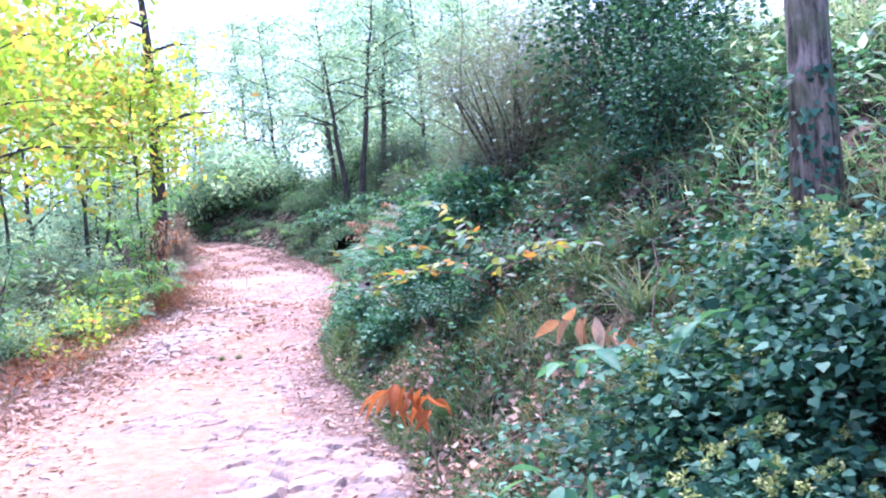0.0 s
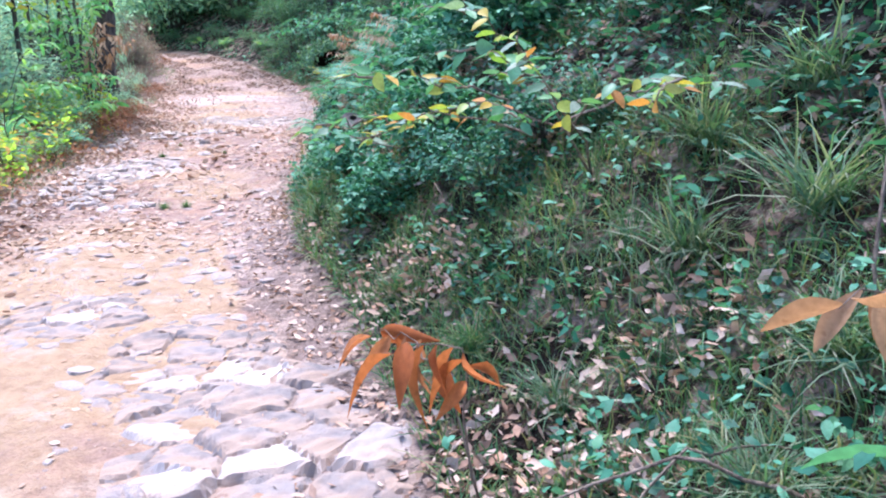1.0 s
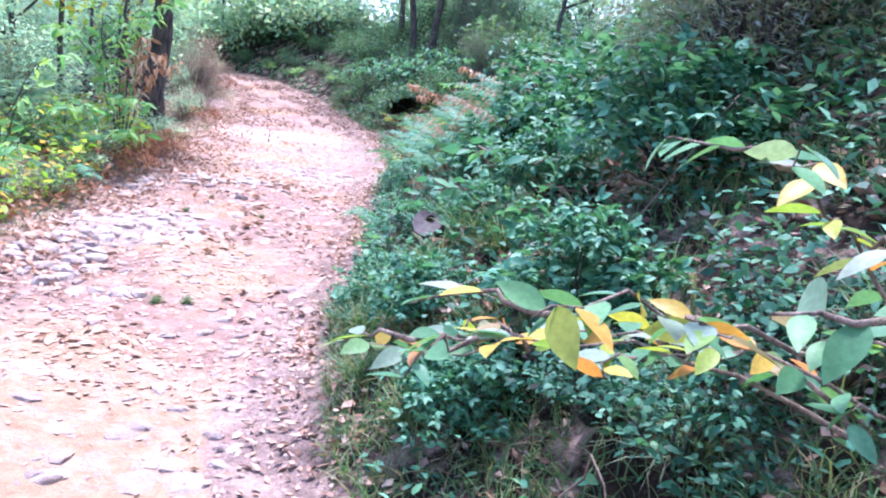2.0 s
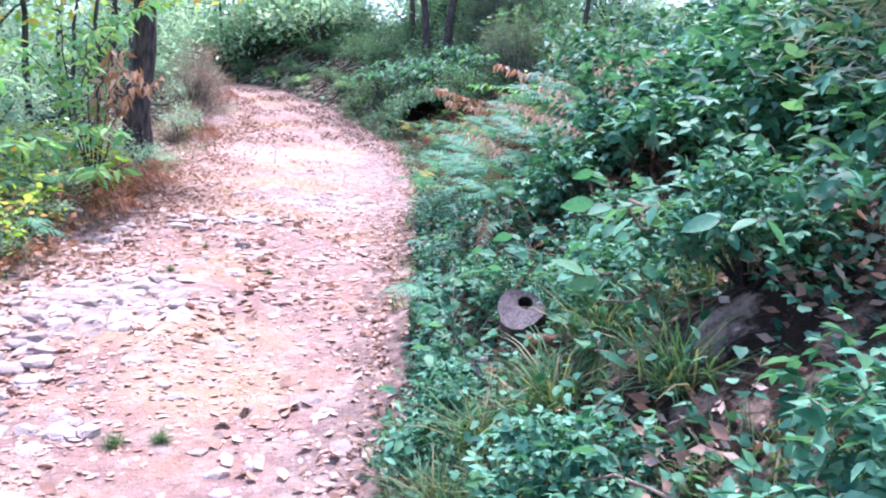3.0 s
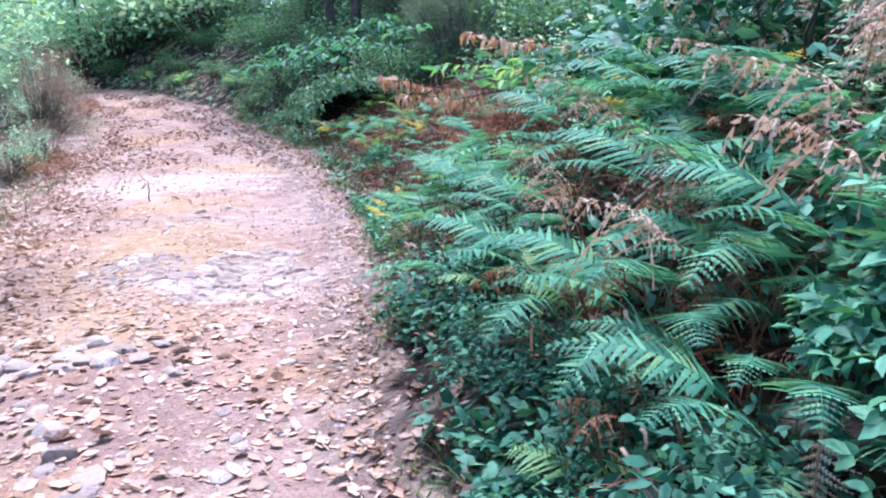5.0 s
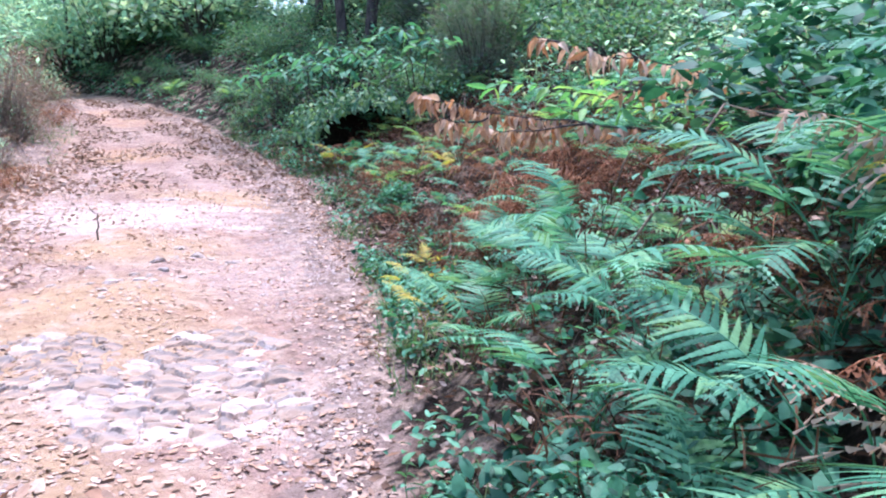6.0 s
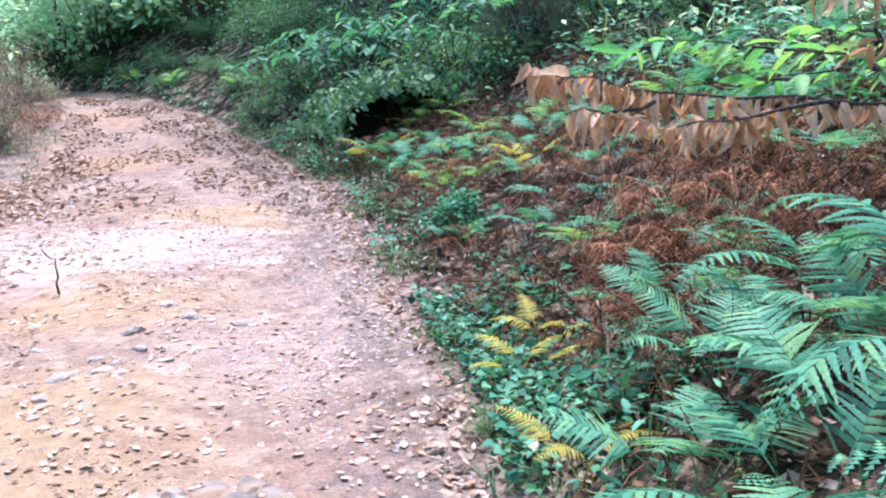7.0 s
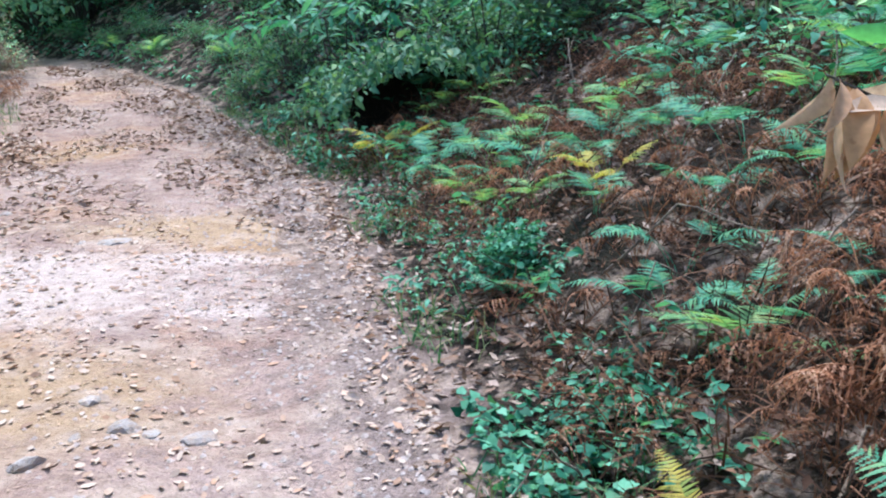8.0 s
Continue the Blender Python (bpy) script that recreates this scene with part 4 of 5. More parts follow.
spread(fern_b, spots_along(7, 20, 10.4, 13.6, 0.4, 1.7, 0.8, 1.1) + spots_along(9, 21, 15.5, 20.5, 0.6, 2.4, 0.5, 0.75) + [put(-3.95, 10.6, 0, 0.6), put(-4.2, 11.4, 90, 0.7), put(-4.1, 9.6, 200, 0.6), put(-0.95, 8.78, 10, 0.7), put(-0.72, 8.85, 130, 0.6)])
fern_broad = fern_kind("bracken_fern", "fresh bluish green bracken fern with broad upright fronds", M_freshfern, 5, 18, 0.62, 0.17, 95, 0.0, 15)
spread(fern_broad, [put(-1.35, 13.35, 0, 0.75), put(-1.15, 13.7, 70, 0.85), put(-1.4, 13.95, 140, 0.65), put(-1.05, 13.2, 210, 0.65), put(-0.95, 14.0, 280, 0.65), put(-0.75, 13.6, 30, 0.6), put(-0.85, 15.2, 60, 0.6), put(-0.35, 15.6, 160, 0.65), put(-1.1, 16.2, 230, 0.5), put(-0.6, 16.9, 310, 0.65), put(-1.35, 17.4, 20, 0.5), put(-1.2, 14.35, 320, 0.6), put(-1.1, 15.0, 100, 0.65), put(-1.9, 18.9, 40, 0.55), put(-1.5, 19.1, 190, 0.6), put(-1.75, 19.5, 300, 0.6), put(-1.1, 18.6, 80, 0.6), put(-0.9, 17.8, 250, 0.6), put(-1.75, 17.0, 130, 0.4), put(-0.95, 8.4, 60, 0.4)])
fern_rust = fern_kind("bracken_fern", "crumpled rust-orange bracken fern at the trail edge", M_rustfern, 5, 19, 0.5, 0.1, 120, 1.25, 16)
spread(fern_rust, [put(-1.05, 15.7, 30, 0.9), put(-0.9, 15.4, 150, 0.95), put(-0.85, 16.0, 270, 0.9), put(-0.7, 15.6, 90, 1.0), put(-0.6, 16.3, 10, 1.0), put(-3.98, 12.3, 200, 1.1), put(-3.92, 11.6, 60, 1.0), put(-4.2, 12.95, 330, 1.2), put(-4.0, 11.9, 0, 0.9), put(-4.15, 12.4, 90, 1.0), put(-4.05, 13.0, 180, 0.8), put(-4.35, 13.5, 270, 0.9), put(-4.6, 14.4, 40, 0.8), put(-5.5, 18.4, 130, 0.8), put(-5.8, 19.1, 220, 0.9), put(-6.9, 23.6, 310, 1.0), put(-1.85, 18.4, 20, 0.75), put(-1.6, 18.1, 110, 0.8), put(-2.0, 19.0, 200, 0.7), put(-1.3, 17.9, 290, 0.8), put(-1.2, 17.2, 60, 0.7), put(-1.75, 17.8, 150, 0.6), put(-0.9, 16.8, 240, 0.8), put(-2.35, 20.1, 330, 0.7), put(-0.75, 11.0, 30, 0.9), put(-0.45, 10.2, 120, 0.8), put(-0.9, 10.5, 210, 0.7)])
fern_dead = fern_kind("bracken_fern", "withered rust-brown bracken fern collapsed on the bank", M_deadfern, 6, 12, 0.6, 0.12, 150, 1.1, 18)
spread(fern_dead, [put(-0.95, 15.45, 20, 1.0), put(-0.82, 15.2, 140, 1.1), put(-1.05, 15.8, 260, 0.9), put(-0.7, 15.6, 70, 1.2), put(-0.5, 15.2, 200, 1.2), put(-0.75, 14.9, 310, 1.0), put(-0.45, 15.9, 10, 1.2), put(-0.9, 16.1, 130, 0.9), put(-0.6, 14.6, 40, 1.1), put(-1.25, 14.9, 320, 0.9), put(-0.7, 10.5, 20, 0.95), put(-0.4, 10.9, 110, 1.0), put(-0.9, 11.3, 200, 0.9), put(-0.2, 11.5, 290, 1.05), put(-0.6, 11.8, 60, 0.95)] + spots_along(45, 3, 14.4, 20.5, 0.3, 2.6, 0.5, 1.05) + spots_along(8, 4, 9.5, 13, 0.6, 1.8, 0.9, 1.2) + [put(-4.05, 12.6, 30, 0.7), put(-4.2, 12.9, 130, 0.8), put(-4.05, 12.0, 60, 0.7), put(-4.1, 11.2, 160, 0.7), put(-4.3, 13.9, 250, 0.8), put(-3.95, 10.4, 300, 0.6), put(-5.55, 18.6, 230, 0.8), put(-5.75, 18.9, 60, 0.9), put(-5.6, 19.3, 160, 0.8), put(-6.95, 23.4, 20, 1.0), put(-7.0, 24.0, 200, 1.0), put(-6.8, 22.9, 100, 0.8), put(-7.4, 24.6, 300, 1.1), put(-4.4, 13.4, 30, 0.7), put(-7.0, 21.5, 50, 0.9), put(-7.2, 22.5, 150, 0.9)])
fern_pale = fern_kind("bracken_fern", "bleached tan bracken fern with drying tips", M_palefern, 4, 13, 0.8, 0.12, 98, 1.05)
spread(fern_pale, [put(-0.1, 10.6, 100, 1.1), put(0.2, 11.0, 130, 1.1), put(0.1, 11.8, 90, 1.1), put(-0.2, 9.9, 100, 0.9), put(-0.6, 10.7, 120, 1.0), put(-0.3, 10.3, 10, 1.05), put(-0.85, 11.5, 220, 0.85), put(-0.1, 11.1, 60, 1.1), put(-0.45, 11.9, 320, 1.0)])
fern_yellow = fern_kind("bracken_fern", "yellowing bracken fern at the trail edge", M_yellowfern, 4, 15, 0.6, 0.1, 100, 0.1)
spread(fern_yellow, [put(-1.62, 15.15, 30, 0.55), put(-1.5, 15.4, 170, 0.5), put(-0.3, 12.2, 10, 1.2), put(-1.3, 17.6, 90, 0.7), put(-2.4, 20.0, 60, 0.9), put(-1.55, 14.3, 220, 0.5)])

# ---- grass tufts
def tuft_kind(name, label, mat, blades, length, seed):
    r = np.random.default_rng(seed)
    shape = (np.array([(-0.5, 0, 0), (0.5, 0, 0), (-0.45, 0.35, 0.0), (0.45, 0.35, 0.0), (-0.3, 0.7, -0.14), (0.3, 0.7, -0.14), (0, 0.95, -0.4)]), BLADE[1])
    yaw = r.uniform(0, 6.28, blades)
    sizes = length * r.uniform(0.5, 1.15, blades)
    pos = np.stack([r.normal(0, 0.04, blades), r.normal(0, 0.04, blades), np.zeros(blades)], -1)
    mats, wide = turned(yaw, r.normal(0.85, 0.3, blades), r.normal(0, 0.3, blades)), r.uniform(0.005, 0.009, blades) / sizes
    ob = thing(name, label, "grass", group="grass tufts")
    for k in range(6):
        part("grass_clump", mesh_from("grass_clump", *scatter(shape, pos[k::6], mats[k::6], sizes[k::6], wide[k::6]), mat, True), ob)
    return ob


tuft_dry = tuft_kind("grass_tuft", "arching tuft of half-dry grass on the bank", M_drygrass, 170, 0.42, 1)
spread(tuft_dry, [put(0.95, 5.2, 0, 1.0), put(0.75, 4.75, 60, 0.9), put(1.1, 4.5, 120, 1.1), put(0.65, 5.9, 200, 1.0), put(1.2, 6.0, 300, 1.1), put(0.9, 3.9, 30, 0.8), put(0.6, 3.6, 80, 0.7), put(0.25, 4.4, 160, 0.6), put(1.3, 5.0, 220, 1.1), put(0.15, 5.9, 10, 0.7)])
tuft_green = tuft_kind("grass_tuft", "arching tuft of green grass on the bank", M_grass, 170, 0.3, 2)
spread(tuft_green, [put(-0.85, 7.95, 0, 1.0), put(-0.65, 7.85, 70, 1.1), put(-0.95, 7.7, 140, 0.9), put(-0.5, 8.05, 200, 1.0), put(-0.75, 7.5, 260, 0.9), put(-0.35, 7.6, 300, 1.0), put(0.0, 4.9, 20, 0.7), put(-0.3, 5.6, 100, 0.7), put(0.2, 3.6, 190, 0.7), put(-0.6, 6.6, 280, 0.7), put(-0.85, 7.1, 350, 0.8), put(0.55, 2.9, 40, 0.8), put(-1.75, 14.8, 0, 0.5), put(-1.65, 14.0, 0, 0.5)])


# ---- bushes
bush_green = shrub_kind("bush", "leafy dark green bush on the bank", M_deep, 0.7, 1.0, 1000, 0.09, 21, shape=SMALL_LEAF, group="green bushes", clumps=24, loose=0.15)
spread(bush_green, [put(0.12, 5.85, 0, 0.4), put(0.42, 6.0, 90, 0.45), put(-0.05, 6.2, 200, 0.36)] + spots_along(12, 23, 10.5, 15, 1.6, 3.2, 0.7, 1.1) + [put(-1.05, 10.95, 40, 0.26), put(-1.22, 11.4, 130, 0.27), put(-0.95, 10.6, 220, 0.27), put(-1.1, 10.2, 310, 0.24), put(-1.15, 12.0, 10, 0.36), put(-1.2, 11.2, 70, 0.32), put(-0.9, 9.9, 170, 0.45), put(-1.15, 10.45, 20, 0.3)])
bush_teal = shrub_kind("bush", "bushy bramble with bluish green leaves on the bank", M_teal, 0.5, 0.62, 800, 0.105, 24, shape=BRAMBLE, group="green bushes", clumps=20, loose=0.14)
spread(bush_teal, [put(-0.45, 8.8, 0, 0.5), put(-1.02, 8.7, 90, 0.32), put(-0.98, 8.25, 30, 0.4), put(-0.45, 8.3, 130, 0.45), put(-0.75, 9.0, 230, 0.4), put(-1.02, 8.05, 330, 0.35), put(-0.3, 9.2, 200, 0.5)] + [put(-0.9, 9.4, 300, 0.4), put(-0.45, 6.5, 40, 0.55), put(-0.65, 7.3, 140, 0.5), put(-0.1, 6.7, 240, 0.75), put(0.3, 7.3, 300, 0.9), put(-0.15, 7.8, 80, 0.6), put(0.5, 8.3, 10, 0.9), put(-1.75, 17.2, 0, 0.45), put(-0.3, 12.7, 20, 0.9), put(0.2, 13.6, 20, 1.0), put(-0.5, 9.95, 20, 0.75), put(-0.25, 10.15, 130, 0.85), put(0.05, 9.8, 220, 0.85), put(-0.15, 10.6, 310, 0.8), put(0.2, 9.0, 20, 1.0), put(0.55, 8.75, 120, 1.1), put(0.15, 9.45, 220, 1.0), put(0.8, 9.2, 320, 1.2)] + spots_along(11, 5, 8.2, 10.8, 1.1, 2.6, 0.9, 1.3))
bush_left = shrub_kind("bush", "light green leafy bush near the trail", M_pale, 0.7, 1.0, 1100, 0.076, 22, group="green bushes", shape=FAR_LEAF, clumps=24, loose=0.18)
spread(bush_left, spots_along(16, 8, 7.5, 30, 0.6, 2.0, 0.4, 0.8, False) + spots_along(26, 9, 8, 44, 2.2, 8, 0.9, 2.0, False)
       + spots_along(9, 31, 7.5, 13.5, 0.9, 1.6, 0.35, 0.55, False) + spots_along(14, 32, 6.5, 15, 1.8, 4.5, 1.1, 1.7, False) + [put(-4.12, 11.15, 30, 0.36), put(-4.05, 10.6, 150, 0.36), put(-4.6, 13.7, 20, 0.5), put(-4.35, 12.7, 100, 0.5), put(-4.75, 12.1, 200, 0.6), put(-4.25, 11.6, 300, 0.45), put(-4.6, 14.35, 60, 0.4)] + spots_along(10, 33, 26.5, 31, 0.5, 2.0, 0.7, 1.0, False) + spots_along(7, 35, 9.2, 12.5, 1.5, 2.6, 0.5, 0.8))
bush_dry = shrub_kind("bush", "brushy half-dry brown bush beside the trail", M_brush, 0.7, 1.1, 1300, 0.045, 23, stem_mat=M_twig, group="dry bushes", shape=FAR_LEAF, clumps=34, loose=0.14, low=0.05)
spread(bush_dry, spots_along(12, 51, 21.5, 28, 0.25, 1.7, 0.6, 1.0, False) + spots_along(5, 52, 16.5, 21.5, 0.3, 1.3, 0.4, 0.6, False) + spots_along(5, 53, 7, 14, 0.8, 1.8, 0.5, 0.7, False))
bush_mid = shrub_kind("bush", "dense green bush at the wood's edge", M_farteal, 0.8, 1.0, 1300, 0.082, 30, group="green bushes", clumps=26, shape=FAR_LEAF, loose=0.22)
spread(bush_mid, [m for m in spots_along(26, 25, 20.5, 32, 0.6, 3.4, 0.4, 0.8) if math.hypot(m[0][3] + 2.2, m[1][3] - 20.6) > 1.1] + [m for m in spots_along(16, 57, 18.6, 29, 0.2, 1.3, 0.25, 0.45) if math.hypot(m[0][3] + 2.3, m[1][3] - 19.9) > 1.0] + [put(-1.75, 21.6, 40, 0.7), put(-2.5, 21.7, 140, 0.6), put(-1.3, 21.0, 240, 0.6)] + spots_along(7, 6, 19, 30, 2.8, 5, 0.8, 1.2))
# far bushes: the haze over them is put into the pale leaves
bush_far = shrub_kind("bush", "green bush deep in the wood, leaves paled for haze", M_pale, 0.8, 1.0, 1100, 0.1, 29, group="green bushes", clumps=26, shape=FAR_LEAF, loose=0.22)
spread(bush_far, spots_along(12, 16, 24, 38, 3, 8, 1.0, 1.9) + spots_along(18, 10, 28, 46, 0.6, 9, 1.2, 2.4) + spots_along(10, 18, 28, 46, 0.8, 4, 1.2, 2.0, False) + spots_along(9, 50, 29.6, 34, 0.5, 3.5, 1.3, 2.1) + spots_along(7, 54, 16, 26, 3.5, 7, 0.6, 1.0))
heath = shrub_kind("tree_heath", "feathery grey-green tree heath on the bank", M_heath, 0.85, 1.8, 26000, 0.06, 26, shape=NEEDLE, clumps=60, low=0.02, loose=0.19)
spread(heath, [put(0.75, 7.9, 0, 0.95), put(1.75, 10.0, 120, 0.9), put(1.2, 8.8, 220, 1.0), put(-0.8, 21.2, 0, 0.7), put(-1.2, 24.5, 200, 1.1)])
ivy_bush = shrub_kind("ivy_bush", "glossy dark ivy bush with pale yellow flower heads", M_deep, 0.75, 0.8, 5200, 0.066, 27, shape=HEART, clumps=30, low=0.05, category="ivy")
ivy_tall = shrub_kind("ivy_thicket", "tall ivy-covered thicket with dark glossy leaves", M_deep, 0.9, 2.2, 4800, 0.065, 28, shape=HEART, clumps=30, low=0.05, category="ivy")
spread(ivy_tall, [put(1.5, 6.6, 0, 0.75), put(2.0, 7.3, 90, 0.9), put(1.6, 5.6, 190, 0.45)])
r_fl = np.random.default_rng(77)
for k in range(30):
    fa, fq = r_fl.uniform(0, 6.28), 0.62 * math.sqrt(r_fl.uniform(0, 1))
    pos_f = r_fl.normal(0, 1, (26, 3))
    pos_f = 0.034 * pos_f / np.linalg.norm(pos_f, axis=1)[:, None]
    vf, ff = scatter(SMALL_LEAF, pos_f, turned(r_fl.uniform(0, 6.28, 26), r_fl.uniform(-0.3, 1.4, 26), r_fl.normal(0, 1, 26)), np.full(26, 0.034))
    fl = part("flower_head", mesh_from("flower_head", vf, ff, M_flower), ivy_bush, "pale yellow-green ivy flower head")
    fl.matrix_basis = Matrix.Translation((fq * math.cos(fa), fq * math.sin(fa), 0.98 - 0.75 * fq * fq + r_fl.uniform(-0.1, 0.06)))
spread(ivy_bush, [put(0.92, 2.75, 0, 0.55), put(0.9, 2.2, 100, 0.5), put(1.35, 2.45, 200, 0.6), put(1.35, 3.0, 300, 0.55)])

# ---- saplings with single leaves
LEAVES_TURNING = leaf_meshes("leaf", OVAL, [M_mixed])
DROOPING = blade_shape((0.012, 0.12, 0.185, 0.19, 0.15, 0.08, 0.004), 0.22, 0.5)
CREASED = blade_shape((0.01, 0.07, 0.13, 0.12, 0.1, 0.05, 0.003), 0.3, 0.75)
LEAVES_TAN = leaf_meshes("leaf", LANCE, [M_tan]) + leaf_meshes("leaf", DROOPING, [M_tan]) + leaf_meshes("leaf", CREASED, [M_tan])
LEAVES_ORANGE = leaf_meshes("leaf", DROOPING, [M_orange]) + leaf_meshes("leaf", CREASED, [M_orange])
LEAVES_FRESH = leaf_meshes("leaf", OVAL, [M_freshleaf])
LEAVES_BRIGHT = leaf_meshes("leaf", LANCE, [M_bright])
LEAVES_LANCE = leaf_meshes("leaf", LANCE, [M_freshleaf])


def base_of(x, y):
    return (x, y, z_at(x, y) - 0.03)


rb = base_of(0.55, 5.45)
sprig("sapling", "young tree with green, yellow and orange turning leaves", "sapling", rb,
      twigged([[rb, (0.4, 5.3, 1.25), (0.1, 5.3, 1.38), (-0.2, 5.6, 1.3), (-0.5, 5.9, 1.2)],
       [rb, (0.4, 5.1, 1.3), (0.25, 4.9, 1.5), (0.1, 4.75, 1.57), (0.02, 4.65, 1.57)],
       [(0.4, 5.2, 1.3), (0.25, 5.3, 1.55), (0.1, 5.2, 1.68), (0.0, 5.0, 1.75)],
       [(0.4, 5.3, 1.25), (0.5, 5.0, 1.42), (0.62, 4.8, 1.46), (0.7, 4.6, 1.42)],
       [(0.2, 5.3, 1.36), (-0.05, 5.15, 1.45), (-0.2, 5.0, 1.5), (-0.35, 4.85, 1.49)],
       [(0.3, 5.3, 1.25), (0.0, 5.45, 1.33), (-0.35, 5.4, 1.32), (-0.62, 5.37, 1.29)],
       [(0.4, 5.2, 1.3), (0.62, 5.16, 1.38), (0.8, 5.1, 1.42), (0.95, 5.0, 1.4)]], 5),
      LEAVES_TURNING, 0.085, 0.036, 81, M_twig, 0.1, from_share=0.3)
ro = base_of(-0.02, 4.05)
sprig("sapling", "small seedling with withered orange leaves", "sapling", ro, [[ro, (-0.05, 3.98, 0.75), (-0.15, 3.9, 0.84), (-0.26, 3.84, 0.82)], [ro, (-0.1, 4.1, 0.7), (-0.24, 4.2, 0.76), (-0.33, 4.3, 0.72)]], LEAVES_ORANGE, 0.15, 0.045, 82, M_twig, 0.75, 0.004, from_share=0.55)
ro2 = base_of(0.85, 3.2)
sprig("sapling", "seedling with withered tan leaves", "sapling", ro2, [[ro2, (0.75, 3.15, 1.05), (0.6, 3.1, 1.15), (0.45, 3.0, 1.14)]], LEAVES_TAN, 0.115, 0.04, 83, M_twig, 0.8, 0.004, from_share=0.5)
sprig("sapling", "seedling with fresh green oval leaves", "sapling", ro2, [[ro2, (0.78, 2.95, 1.0), (0.6, 2.8, 1.06), (0.42, 2.75, 1.02)], [ro2, (0.9, 2.9, 1.1), (0.85, 2.6, 1.15)]], LEAVES_LANCE, 0.14, 0.05, 84, M_twig, 0.1, 0.004, from_share=0.45)
rf = base_of(0.5, 2.2)
sprig("sapling", "seedling with fresh green oval leaves", "sapling", rf, [[rf, (0.42, 2.1, 0.78), (0.3, 2.0, 0.86), (0.18, 1.95, 0.84)], [rf, (0.45, 1.95, 0.8), (0.4, 1.8, 0.84)]], LEAVES_FRESH, 0.12, 0.05, 85, M_twig, 0.2, 0.004, from_share=0.45)
rn = base_of(-0.12, 8.2)
sprig("sapling", "young tree with broad fresh green leaves", "sapling", rn,
      twigged([[rn, (-0.2, 8.1, 1.3), (-0.42, 7.85, 1.55), (-0.55, 7.6, 1.66)], [rn, (-0.25, 8.1, 1.2), (-0.5, 7.8, 1.4), (-0.6, 7.6, 1.46)], [rn, (-0.2, 8.3, 1.35), (-0.3, 8.6, 1.5), (-0.3, 8.85, 1.58)], [rn, (-0.05, 7.9, 1.4), (-0.3, 7.6, 1.62)], [rn, (-0.3, 8.2, 1.1), (-0.5, 8.0, 1.2), (-0.6, 7.85, 1.22)]], 6, 0.12, 0.16),
      LEAVES_FRESH, 0.085, 0.05, 86, M_twig, 0.15, 0.006, from_share=0.35)
rt = base_of(0.35, 14.8)
sprig("sapling", "chestnut sapling with a row of withered tan leaves", "sapling", rt,
      [[rt, (0.1, 14.8, 1.95), (-0.5, 14.8, 2.03), (-1.0, 14.76, 2.06), (-1.35, 14.75, 2.1), (-1.63, 14.75, 2.19)], [(-0.7, 14.78, 2.03), (-0.95, 14.7, 2.0), (-1.22, 14.68, 1.99)], [(-0.8, 14.78, 2.04), (-1.05, 14.84, 2.0), (-1.3, 14.88, 2.02)], [(-1.2, 14.75, 2.08), (-1.38, 14.7, 2.04), (-1.52, 14.68, 2.04)]],
      LEAVES_TAN, 0.09, 0.012, 87, M_darkbark, 0.95, 0.009, from_share=0.42)
sprig("sapling", "chestnut sapling with bright green leaves", "sapling", rt,
      twigged([[rt, (0.2, 14.95, 2.0), (-0.3, 15.1, 2.16), (-0.8, 15.18, 2.22), (-1.22, 15.2, 2.24)], [rt, (0.2, 15.0, 2.05), (-0.2, 15.2, 2.2), (-0.6, 15.35, 2.3)], [(0.0, 15.0, 2.05), (-0.4, 15.0, 2.12), (-0.8, 15.0, 2.12)]], 8, 0.16, 0.2), LEAVES_BRIGHT, 0.115, 0.04, 88, M_darkbark, 0.15, 0.009, from_share=0.4)
sprig("sapling", "chestnut twig with withered orange leaves", "sapling", rt,
      twigged([[rt, (0.2, 14.9, 2.15), (-0.2, 14.95, 2.33), (-0.6, 14.92, 2.4), (-1.0, 14.9, 2.46)], [(0.1, 14.95, 2.2), (-0.25, 15.0, 2.24), (-0.55, 15.0, 2.2)]], 9, 0.2, 0.16), LEAVES_TAN, 0.11, 0.034, 89, M_darkbark, 0.7, 0.008, from_share=0.35)
rl = base_of(-4.3, 12.4)
sprig("sapling", "chestnut sapling with withered tan leaves before a dark trunk", "sapling", rl,
      twigged([[rl, (-4.15, 12.4, 1.6), (-4.0, 12.5, 1.95), (-3.72, 12.5, 2.05)], [rl, (-4.2, 12.4, 1.75), (-4.0, 12.2, 2.05), (-3.75, 12.1, 2.12)], [rl, (-4.3, 12.5, 1.9), (-4.15, 12.4, 2.2), (-3.95, 12.3, 2.26)]], 12, 0.2, 0.14), LEAVES_TAN, 0.105, 0.03, 90, M_darkbark, 0.8, 0.008, from_share=0.35)
